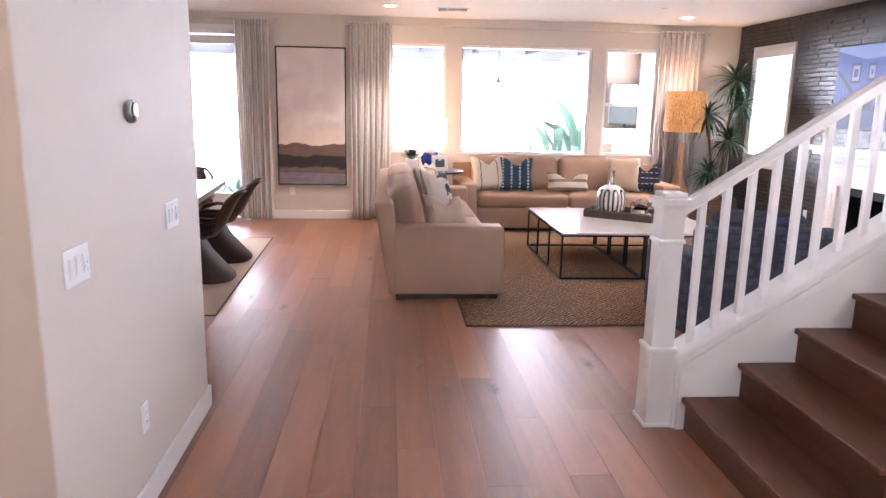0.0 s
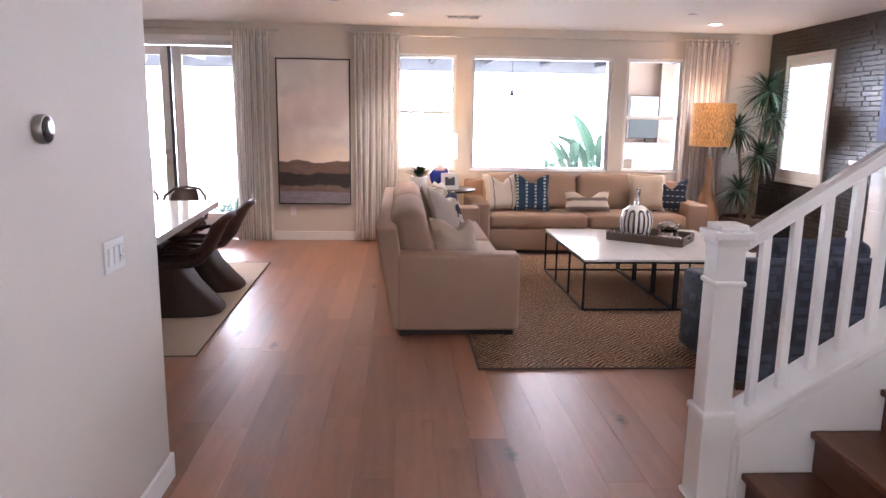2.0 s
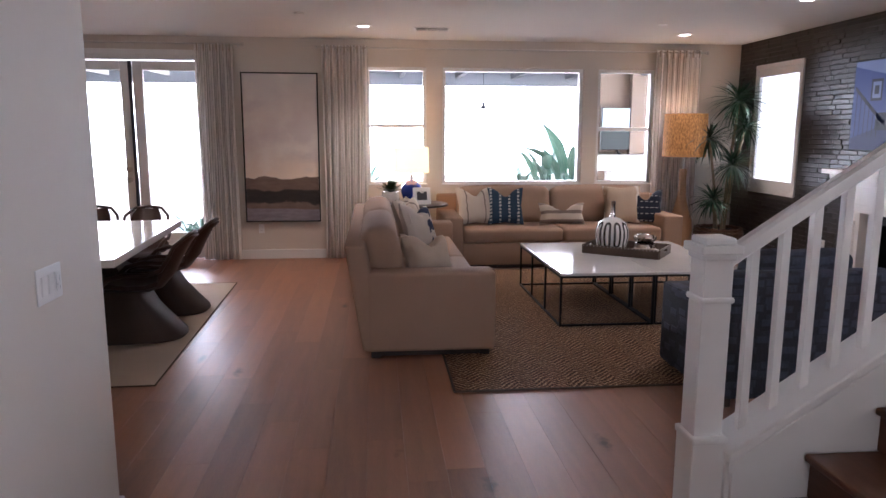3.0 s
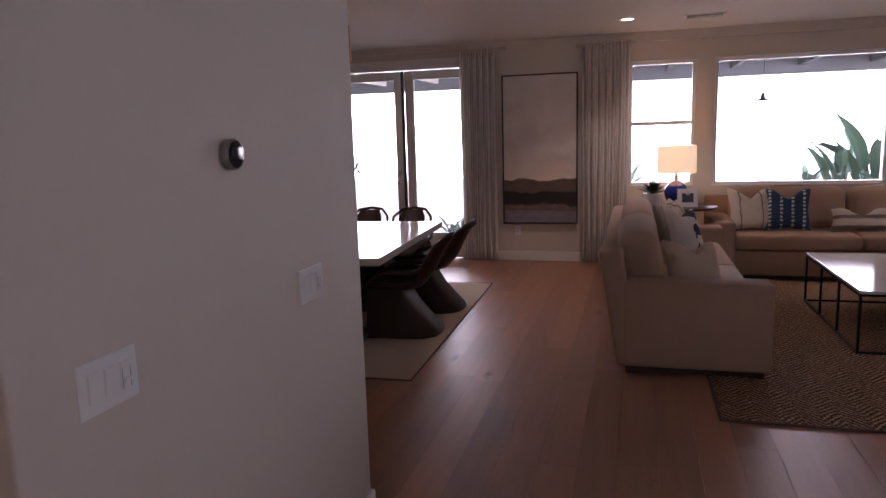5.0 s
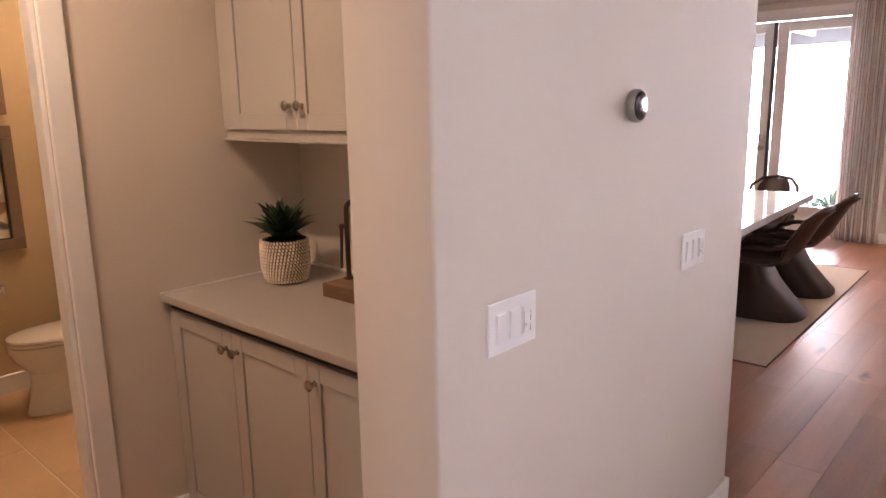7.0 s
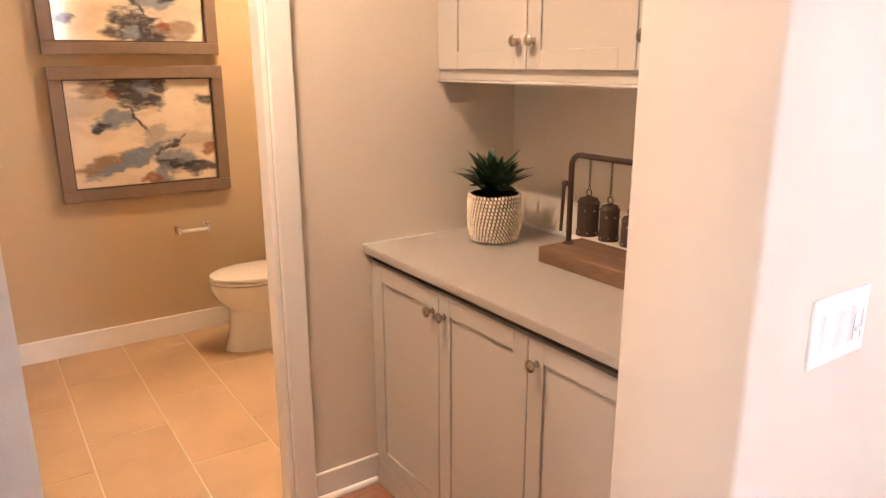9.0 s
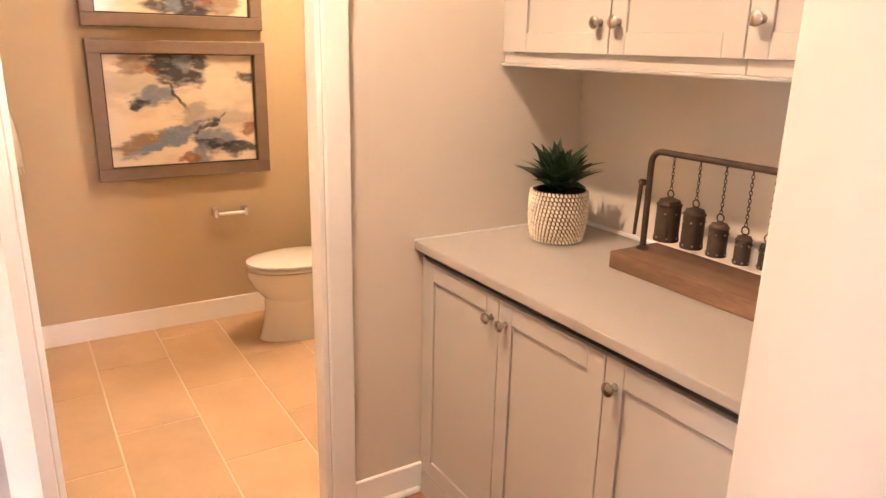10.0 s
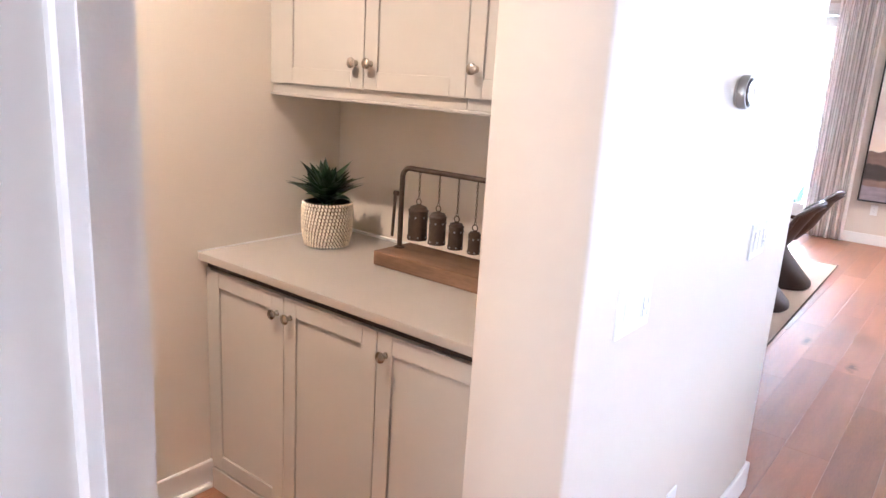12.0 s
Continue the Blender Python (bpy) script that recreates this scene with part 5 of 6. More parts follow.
# ---- fireplace and television ----
mt = thing("fireplace_mantel", (4.487, 8.75, 0), "white painted fireplace surround with mantel shelf", "fireplace")
part("mantel_shelf", box(-0.22, 0.0, -0.86, 0.86, 1.195, 1.245, 0.006, 2), M_TRIM, mt)
part("shelf_moulding", box(-0.17, 0.0, -0.80, 0.80, 1.145, 1.195, 0.012, 3), M_TRIM, mt)
part("frieze", box(-0.10, 0.0, -0.66, 0.66, 0.84, 1.145, 0.003, 1), M_TRIM, mt)
part("frieze_panel", box(-0.112, -0.10, -0.50, 0.50, 0.92, 1.08, 0.004, 1), M_TRIM, mt)
for s in (-1, 1):
    a, b = (0.39, 0.66) if s > 0 else (-0.66, -0.39)
    part("pilaster", box(-0.10, 0.0, a, b, 0, 0.84, 0.003, 1), M_TRIM, mt)
    part("pilaster_panel", box(-0.112, -0.10, a + 0.05, b - 0.05, 0.16, 0.76, 0.004, 1), M_TRIM, mt)
    part("plinth", box(-0.118, 0.0, a - 0.012, b + 0.012, 0, 0.12, 0.004, 1), M_TRIM, mt)
fb = thing("firebox", (4.487, 8.75, 0), "black iron firebox with glass front", "fireplace insert")
bm = box(0.02, 0.46, -0.385, -0.36, 0.0, 0.83)
box(0.02, 0.46, 0.36, 0.385, 0.0, 0.83, bm=bm)
box(0.02, 0.46, -0.36, 0.36, 0.80, 0.83, bm=bm)
box(0.02, 0.46, -0.36, 0.36, 0.0, 0.05, bm=bm)
box(0.44, 0.46, -0.36, 0.36, 0.05, 0.80, bm=bm)
part("liner", bm, M_IRON, fb)
part("louvre", box(0.0, 0.02, -0.38, 0.38, 0.0, 0.11, 0.004, 1), M_IRON, fb)
part("hood", box(0.0, 0.02, -0.38, 0.38, 0.74, 0.83, 0.004, 1), M_IRON, fb)
tv = thing("television", (4.487, 8.69, 1.425), "large wall-mounted flat television showing a bright room", "television")
part("mount", box(-0.04, 0.0, -0.2, 0.2, 0.25, 0.6), M_IRON, tv)
part("case", box(-0.085, -0.04, -0.735, 0.735, 0.0, 0.855, 0.006, 2), M_IRON, tv)
SCREEN = [glow(nm, c_, st) for nm, c_, st in (("screen_wall", (0.13, 0.20, 0.70), 0.17), ("screen_pale", (0.45, 0.55, 0.95), 0.22), ("screen_dark", (0.012, 0.016, 0.05), 0.15), ("screen_mid", (0.05, 0.08, 0.32), 0.15))]
for m_ in SCREEN:
    m_.node_tree.nodes["Principled BSDF"].inputs["Roughness"].default_value = 0.3
    m_.node_tree.nodes["Principled BSDF"].inputs["Specular IOR Level"].default_value = 0.1
    m_.node_tree.nodes["Principled BSDF"].inputs["Base Color"].default_value = (0.01, 0.01, 0.012, 1)
part("screen", box(-0.0875, -0.0855, -0.722, 0.722, 0.018, 0.842), SCREEN[0], tv, "lit bluish picture of a white stair hall")


def shown(name, corners, lift, material):
    """A flat shape in the screen's picture, given by (across, up) corners from the far edge."""
    bm = bmesh.new()
    bm.faces.new([bm.verts.new((-0.0878 - lift * 0.0004, 0.722 - a, c)) for a, c in corners])
    part(name, bm, material, tv)


def pane_of(a0, a1, c0, c1):
    return [(a0, c0), (a1, c0), (a1, c1), (a0, c1)]


shown("pictured_ceiling", [(0.0, 0.842), (1.44, 0.842), (1.44, 0.74), (0.45, 0.70), (0.0, 0.80)], 0, SCREEN[1])
shown("pictured_floor", [(0.0, 0.02), (1.44, 0.02), (1.44, 0.20), (0.5, 0.26), (0.0, 0.12)], 0, SCREEN[3])
for a0, c0, w_, h_ in ((0.24, 0.47, 0.15, 0.20), (0.50, 0.49, 0.12, 0.17), (0.95, 0.45, 0.2, 0.24)):
    shown("pictured_frame", pane_of(a0, a0 + w_, c0, c0 + h_), 1, SCREEN[2])
    shown("pictured_mount", pane_of(a0 + 0.02, a0 + w_ - 0.02, c0 + 0.025, c0 + h_ - 0.025), 2, SCREEN[1])
    shown("pictured_photo", pane_of(a0 + 0.045, a0 + w_ - 0.045, c0 + 0.06, c0 + h_ - 0.06), 3, SCREEN[2])
shown("pictured_handrail", [(0.02, 0.62), (0.02, 0.58), (0.42, 0.25), (0.46, 0.27)], 1, SCREEN[2])
for k in range(6):
    shown("pictured_baluster", pane_of(0.05 + k * 0.06, 0.06 + k * 0.06, 0.14, 0.56 - k * 0.05), 1, SCREEN[2])
shown("pictured_table", pane_of(0.33, 0.62, 0.20, 0.36), 1, SCREEN[2])
shown("pictured_sofa", pane_of(0.72, 1.25, 0.10, 0.34), 1, SCREEN[3])

# ---- dining table and chairs ----
dt = thing("dining_table", (-2.62, 8.60, 0.009), "long white-topped dining table on carved dark pedestals", "dining table", 3.5)
part("tabletop", box(-0.60, 0.60, -1.06, 1.06, 0.695, 0.752, 0.006, 2), M_MARBLE, dt)
for y in (-0.62, 0.62):
    bm = bmesh.new()
    for k in range(5):
        z0 = 0.05 + k * 0.129
        b_ = lathe([(0.20, z0), (0.29, z0 + 0.065), (0.20, z0 + 0.129)], 4)
        merge(bm, moved(b_, Matrix.Translation((0, y, 0)) @ pose(0, 0, 0, 0, 0, 45)))
    part("pedestal", bm, M_DARKWOOD, dt, "dark zigzag carved pedestal")
    part("foot", box(-0.30, 0.30, y - 0.30, y + 0.30, 0.0, 0.05, 0.006, 1), M_DARKWOOD, dt)


def dining_chair(place, rz):
    """A sculptural chair: a slanted wedge foot, a bucket seat and a loop of arm; local +x is its back."""
    c = thing("dining_chair", place, "dark brown leather sculptural armchair with slanted wedge base", "chair", rz, "chairs round the table")
    bm = bmesh.new()
    rings = []
    for z, back, front, w_ in ((0.0, 0.312, -0.262, 0.226), (0.012, 0.326, -0.27, 0.234), (0.045, 0.318, -0.268, 0.230), (0.13, 0.235, -0.262, 0.212), (0.25, 0.125, -0.258, 0.200), (0.34, 0.065, -0.258, 0.200), (0.40, 0.045, -0.258, 0.205)):
        # flat-fronted ring with a rounded tail
        ring = [(front, -w_, z)]
        for k in range(13):
            a = math.pi * (k / 12 - 0.5)
            ring.append((-0.04 + (back + 0.04) * math.copysign(abs(math.cos(a)) ** 0.55, 1), w_ * math.copysign(abs(math.sin(a)) ** 0.8, math.sin(a)), z))
        ring.append((front, w_, z))
        rings.append([bm.verts.new(p_) for p_ in ring])
    for a, b in zip(rings, rings[1:]):
        for k in range(len(a)):
            bm.faces.new((a[k], a[(k + 1) % len(a)], b[(k + 1) % len(a)], b[k]))
    bm.faces.new(list(reversed(rings[0])))
    bm.faces.new(rings[-1])
    part("wedge_base", bm, M_LEATHER, c, smooth=True)
    prof = [(-0.28, 0.400), (-0.20, 0.425), (-0.05, 0.405), (0.08, 0.405), (0.17, 0.43), (0.235, 0.51), (0.295, 0.63), (0.36, 0.745), (0.42, 0.80)]
    wid = [0.21, 0.235, 0.245, 0.245, 0.235, 0.200, 0.155, 0.140, 0.105]
    bm = bmesh.new()
    for off in (0.0, 0.032):
        grid = []
        for (x, z), w_ in zip(prof, wid):
            row = []
            for k in range(9):
                u = k / 4 - 1
                lip = (0.045 if z < 0.5 else 0.075) * abs(u) ** 3
                row.append(bm.verts.new((x - lip * (0.9 if z > 0.5 else 0) + (off * 0.8 if z > 0.45 else 0), u * w_, z + lip * (1 if z < 0.5 else 0) - off * (1 if z < 0.5 else 0.2))))
            grid.append(row)
        for a, b in zip(grid, grid[1:]):
            for k in range(8):
                q = (a[k], a[k + 1], b[k + 1], b[k])
                bm.faces.new(q if off == 0 else tuple(reversed(q)))
        if off == 0:
            first = grid
    for ring_a, ring_b in ((first, grid),):
        edge_a = [r_[0] for r_ in ring_a] + list(ring_a[-1][1:]) + [r_[-1] for r_ in reversed(ring_a[:-1])] + list(reversed(ring_a[0][1:-1]))
        edge_b = [r_[0] for r_ in ring_b] + list(ring_b[-1][1:]) + [r_[-1] for r_ in reversed(ring_b[:-1])] + list(reversed(ring_b[0][1:-1]))
        n_e = len(edge_a)
        for k in range(n_e):
            bm.faces.new((edge_a[(k + 1) % n_e], edge_a[k], edge_b[k], edge_b[(k + 1) % n_e]))
    part("seat_shell", bm, M_LEATHER, c, smooth=True)
    for s in (-1, 1):
        part("arm_loop", tube([(-0.24, s * 0.22, 0.43), (-0.17, s * 0.245, 0.505), (-0.05, s * 0.255, 0.535), (0.10, s * 0.25, 0.53), (0.20, s * 0.238, 0.56), (0.265, s * 0.222, 0.66)],
                              [0.018, 0.020, 0.018, 0.017, 0.018, 0.015], 10), M_LEATHER, c, smooth=True)
    part("back_rim", tube([(0.245, -0.220, 0.63), (0.30, -0.208, 0.735), (0.39, -0.13, 0.805), (0.43, 0, 0.82), (0.39, 0.13, 0.805), (0.30, 0.208, 0.735), (0.245, 0.220, 0.63)], 0.015, 10), M_LEATHER, c, smooth=True)
    return c


ch = dining_chair((-2.06, 8.38, 0.009), 4)
copy_thing(ch, pose(-2.07, 9.18, 0.009, 0, 0, 2))
copy_thing(ch, pose(-2.56, 9.92, 0.009, 0, 0, 92))
copy_thing(ch, pose(-3.05, 9.93, 0.009, 0, 0, 94))

gv = thing("greenery_vase", (-2.78, 8.75, 0.762), "clear vase with leafy green branches on the table", "vase", 0)
part("vase", lathe([(0.05, 0), (0.06, 0.01), (0.065, 0.20), (0.05, 0.26), (0.045, 0.26), (0.045, 0.02), (0.0, 0.02)], 28), M_GLASS, gv, smooth=True)
bm, lf = bmesh.new(), bmesh.new()
for i in range(11):
    a = i * 2.4
    tip = Vector((0.30 * math.cos(a) * rnd.uniform(0.4, 1), 0.30 * math.sin(a) * rnd.uniform(0.4, 1), 0.62 + rnd.uniform(-0.08, 0.12)))
    pts = [Vector((0, 0, 0.03)), Vector((tip.x * 0.15, tip.y * 0.15, 0.27)), Vector((tip.x * 0.55, tip.y * 0.55, 0.48)), tip]
    tube(pts, [0.004, 0.004, 0.003, 0.002], 5, bm)
    for k in range(14):
        q = pts[2].lerp(tip, k / 13) if k > 4 else pts[1].lerp(pts[2], 0.5 + k / 10)
        merge(lf, moved(blade(rnd.uniform(0.06, 0.09), 0.028, 0.4, 3), Matrix.Translation(q) @ pose(0, 0, 0, rnd.uniform(-40, 40), rnd.uniform(-50, 40), rnd.uniform(0, 360))))
part("twigs", bm, M_STEM, gv)
part("leaves", lf, M_LEAF, gv)

pn = thing("pendant_light", (-2.78, 8.75, 2.24), "drum pendant light with warm tan shade above the table", "pendant light")
part("shade", lathe([(0.19, 0.0), (0.185, 0.30), (0.181, 0.30), (0.186, 0.0)], 40), M_SHADE1, pn, smooth=True)
part("cord", tube([(0, 0, 0.28), (0, 0, 0.475)], 0.005, 8), M_IRON, pn)
part("canopy", lathe([(0.055, 0.462), (0.06, 0.468), (0.06, 0.48), (0, 0.48)], 24), M_STEEL, pn, smooth=True)
part("spider", box(-0.18, 0.18, -0.004, 0.004, 0.272, 0.280), M_STEEL, pn)

# ---- built-in cabinets in the hall alcove ----


def shaker(x0, x1, z0, z1, y, parent, knob):
    """A shaker door facing -y, with its recessed panel and a round knob."""
    r_ = 0.056
    bm = box(x0, x0 + r_, y, y + 0.02, z0, z1, 0.0015, 1)
    box(x1 - r_, x1, y, y + 0.02, z0, z1, 0.0015, 1, bm)
    box(x0 + r_, x1 - r_, y, y + 0.02, z0, z0 + r_, 0.0015, 1, bm)
    box(x0 + r_, x1 - r_, y, y + 0.02, z1 - r_, z1, 0.0015, 1, bm)
    d_ = part("door", bm, M_CAB, parent)
    part("panel", box(x0 + r_ - 0.004, x1 - r_ + 0.004, y + 0.0075, y + 0.018, z0 + r_ - 0.004, z1 - r_ + 0.004), M_CAB, d_)
    kx, kz = knob
    part("knob", moved(lathe([(0.010, 0), (0.0075, 0.004), (0.0065, 0.012), (0.0135, 0.018), (0.0165, 0.022), (0.0165, 0.026), (0.012, 0.0295), (0.0, 0.031)], 24),
                       Matrix.Translation((kx, y, kz)) @ pose(0, 0, 0, 90)), M_KNOB, d_, "brushed nickel round knob", smooth=True)


XS = [-2.806, -2.404, -2.002, -1.60]
base_c = thing("base_cabinet", (0, 0, 0), "greige painted shaker base cabinet with three doors", "cabinet", kind="")
bm = box(-2.836, -1.545, 4.245, 4.855, 0.10, 0.852)
part("carcass", bm, M_CAB, base_c)
part("toe_kick", box(-2.836, -1.545, 4.262, 4.30, 0.0, 0.10), M_CAB, base_c)
part("filler", box(-2.838, -2.809, 4.236, 4.245, 0.09, 0.852), M_CAB, base_c)
part("base_rail", box(-2.809, -1.545, 4.222, 4.262, 0.0, 0.088, 0.003, 1), M_CAB, base_c)
for i in range(3):
    shaker(XS[i] + 0.0015, XS[i + 1] - 0.0015, 0.095, 0.852, 4.224, base_c, ((XS[1] - 0.032, 0.79), (XS[1] + 0.032, 0.79), (XS[2] + 0.035, 0.79))[i])
ct_ = part("countertop", box(-2.838, -1.543, 4.205, 4.857, 0.882, 0.910, 0.003, 2), M_COUNTER)
tagged(ct_, "smooth grey-beige stone countertop on the base cabinet", "countertop")
# near-black strip put in as the shade between doors and counter
bs = part("counter_build_up", box(-2.837, -1.544, 4.241, 4.85, 0.8525, 0.8815), M_SUB, base_c, "near-black strip painting the shadow gap under the counter")
bk = part("backsplash", box(-2.838, -1.543, 4.846, 4.859, 0.911, 0.921), M_TRIM)
tagged(bk, "thin white bead of caulk along the counter", "trim", kind="structure")
bk = part("trim_counter_side", box(-2.839, -2.833, 4.205, 4.846, 0.9105, 0.915), M_TRIM)
tagged(bk, "thin white bead of caulk along the counter", "trim", kind="structure")
XU = [-2.772, -2.370, -1.966, -1.56]
up = thing("wall_cabinet", (0, 0, 0), "greige painted shaker wall cabinet with nickel knobs", "cabinet")
part("carcass", box(-2.838, -1.543, 4.53, 4.857, 1.490, 2.55), M_CAB, up)
part("filler", box(-2.838, -2.776, 4.516, 4.53, 1.488, 2.55), M_CAB, up)
for a, b in ((-2.838, XU[2] - 0.001), (XU[2] + 0.001, -1.543)):
    part("light_rail", box(a, b, 4.524, 4.545, 1.455, 1.4905, 0.002, 1), M_CAB, up)
part("rail_bead", box(-2.838, -1.543, 4.511, 4.545, 1.446, 1.4555, 0.003, 1), M_CAB, up)
for i in range(3):
    shaker(XU[i] + 0.0015, XU[i + 1] - 0.0015, 1.4895, 2.54, 4.509, up, ((XU[1] - 0.034, 1.57), (XU[1] + 0.032, 1.57), (XU[2] + 0.034, 1.57))[i])

# plant in a woven pot
wp = thing("woven_pot_plant", (-2.645, 4.62, 0.910), "spiky dark green plant in a cream woven pot", "potted plant")
ROWS_, PER = 13, 44
bm, coil = bmesh.new(), bmesh.new()
part("pot", lathe([(0.068, 0.004), (0.075, 0.008), (0.085, 0.06), (0.085, 0.12), (0.080, 0.165), (0.073, 0.165), (0.073, 0.145), (0.0, 0.145)], 40), M_SOIL, wp, "dark liner", smooth=True)
for k in range(ROWS_):
    z = 0.010 + k * 0.0125
    r0 = 0.075 + 0.013 * math.sin(math.pi * 0.5 * min(1.0, 0.1 + k / 7)) - 0.003 * max(0.0, k - 10) / 2
    tube([(r0 * math.cos(2 * math.pi * a / 36), r0 * math.sin(2 * math.pi * a / 36), z) for a in range(36)], 0.0050, 6, coil, True)
    for a in range(PER):
        th_ = 2 * math.pi * (a + 0.22 * k) / PER
        b_ = bmesh.new()
        bmesh.ops.create_uvsphere(b_, u_segments=7, v_segments=5, radius=1.0)
        merge(bm, moved(b_, Matrix.Translation(((r0 + 0.002) * math.cos(th_), (r0 + 0.002) * math.sin(th_), z)) @ pose(0, 0, 0, 0, 0, math.degrees(th_)) @ pose(0, 0, 0, 30) @ Matrix.Diagonal((0.0062, 0.0050, 0.0068, 1))))
part("weave", bm, M_WOVEN, wp, "cream woven fibre knots", smooth=True)
part("coils", coil, M_DARKWEAVE, wp, "brown coils between the knots", smooth=True)
part("leaves", moved(rosette(46, 0.205, 0.054, 0.75, rnd, 42, 88), Matrix.Translation((0, 0, 0.150))), M_LEAF, wp)
part("crown_leaves", moved(rosette(26, 0.212, 0.046, 0.40, rnd, 62, 90), Matrix.Translation((0, 0, 0.165))), M_LEAF, wp)

# row of hanging bells
bl = thing("bell_stand", (-2.02, 4.64, 0.910), "rusted iron frame with five hanging bells on a wood block", "ornament")
part("block", box(-0.325, 0.325, -0.082, 0.106, 0.0, 0.050, 0.004, 2), M_WEATHERED, bl, "weathered brown wood block")
Y0 = 0.018
arc = [(-0.297, Y0, 0.05), (-0.297, Y0, 0.295)] + [(-0.297 + 0.035 * (1 - math.cos(a * math.pi / 12)), Y0, 0.295 + 0.035 * math.sin(a * math.pi / 12)) for a in range(1, 7)]
arc = arc + [(0.0, Y0, 0.331)] + [(-x, y, z) for x, y, z in reversed(arc)]
part("bar_frame", tube(arc, 0.0088, 12), M_RUST, bl, smooth=True)
for s in (-1, 1):
    part("foot_flange", moved(lathe([(0.018, 0.05), (0.018, 0.054), (0.010, 0.058)], 16), Matrix.Translation((s * 0.297, Y0, 0))), M_RUST, bl, smooth=True)
part("striker", tube([(-0.330, Y0 - 0.004, 0.085), (-0.322, Y0 - 0.004, 0.232)], [0.005, 0.006], 10), M_RUST, bl, "iron striker rod", smooth=True)
part("striker_hook", lathe([(0.009, -0.008), (0.012, 0.0), (0.009, 0.008)], 12), M_RUST, bl).location = (-0.318, Y0 - 0.004, 0.238)
BELLS = [(-0.219, 0.0335, 0.094, 0.120), (-0.134, 0.0290, 0.094, 0.110), (-0.056, 0.0250, 0.093, 0.090), (0.018, 0.0200, 0.092, 0.075), (0.081, 0.0165, 0.096, 0.066)]
for x, r_, zb, hh in BELLS:
    zt = zb + hh
    bm = lathe([(r_, zb), (r_ * 1.04, zb + 0.003), (r_, zb + 0.012), (r_ * 0.97, zb + hh * 0.10), (r_ * 0.97, zb + hh * 0.80), (r_ * 1.03, zb + hh * 0.82), (r_ * 1.03, zb + hh * 0.845), (r_ * 0.90, zb + hh * 0.87), (r_ * 0.80, zb + hh * 0.94), (r_ * 0.45, zt - 0.003), (r_ * 0.22, zt), (0, zt + 0.003)], 28)
    bell = part("bell", moved(bm, Matrix.Translation((x, Y0, 0))), M_RUST, bl, smooth=True)
    for lv in (0.09, 0.66):
        for a in range(7):
            an = a * 2 * math.pi / 7 + lv
            part("rivet", moved(lathe([(0.0034, 0), (0.0028, 0.002), (0, 0.0036)], 8), Matrix.Translation((x + r_ * 0.97 * math.cos(an), Y0 + r_ * 0.97 * math.sin(an), zb + hh * lv)) @ pose(0, 0, 0, 0, 0, math.degrees(an)) @ pose(0, 0, 0, 0, 90)), M_DARKSTEEL, bell)
    part("ring", moved(tube([(0.010 * math.cos(a * math.pi / 8), 0, 0.010 * math.sin(a * math.pi / 8)) for a in range(16)], 0.002, 6, None, True), Matrix.Translation((x, Y0, zt + 0.009))), M_RUST, bell, smooth=True)
    bm = bmesh.new()
    z, k = zt + 0.020, 0
    while z < 0.326:
        lk = tube([(0.0034 * math.cos(a * math.pi / 5), 0, 0.0062 * math.sin(a * math.pi / 5)) for a in range(10)], 0.0012, 5, None, True)
        merge(bm, moved(lk, Matrix.Translation((x, Y0, z + 0.004)) @ pose(0, 0, 0, 0, 0, 90 * (k % 2) + 20)))
        z, k = z + 0.0098, k + 1
    part("chain", bm, M_RUST, bell)


# ---- bathroom ----
def framed_art(place, w_, h_, picture, label):
    a = thing("framed_art", place, label, "picture", 90, "stacked framed abstracts")
    f_ = ART_F
    for (x0, x1, z0, z1) in ((-w_ / 2, w_ / 2, 0, f_), (-w_ / 2, w_ / 2, h_ - f_, h_), (-w_ / 2, -w_ / 2 + f_, f_, h_ - f_), (w_ / 2 - f_, w_ / 2, f_, h_ - f_)):
        part("frame_rail", box(x0, x1, -0.042, -0.002, z0, z1, 0.004, 2), M_FRAMEWOOD, a)
    bm = box(-w_ / 2 + f_, w_ / 2 - f_, -0.030, -0.006, f_, f_ + 0.006)
    box(-w_ / 2 + f_, w_ / 2 - f_, -0.030, -0.006, h_ - f_ - 0.006, h_ - f_, bm=bm)
    box(-w_ / 2 + f_, -w_ / 2 + f_ + 0.006, -0.030, -0.006, f_ + 0.006, h_ - f_ - 0.006, bm=bm)
    box(w_ / 2 - f_ - 0.006, w_ / 2 - f_, -0.030, -0.006, f_ + 0.006, h_ - f_ - 0.006, bm=bm)
    part("fillet", bm, M_DARKWOOD, a, "thin dark inner fillet")
    part("picture", box(-w_ / 2 + f_ + 0.006, w_ / 2 - f_ - 0.006, -0.016, -0.006, f_ + 0.006, h_ - f_ - 0.006), picture, a, "blue, rust and cream brushwork")


framed_art((-4.76, 3.925, 0.822), ART_W, ART_H, M_ART[0], "abstract blue and cream picture in a brown wood frame")
framed_art((-4.76, 3.918, 1.555), ART_W, ART_H, M_ART[1], "abstract blue and cream picture in a brown wood frame")

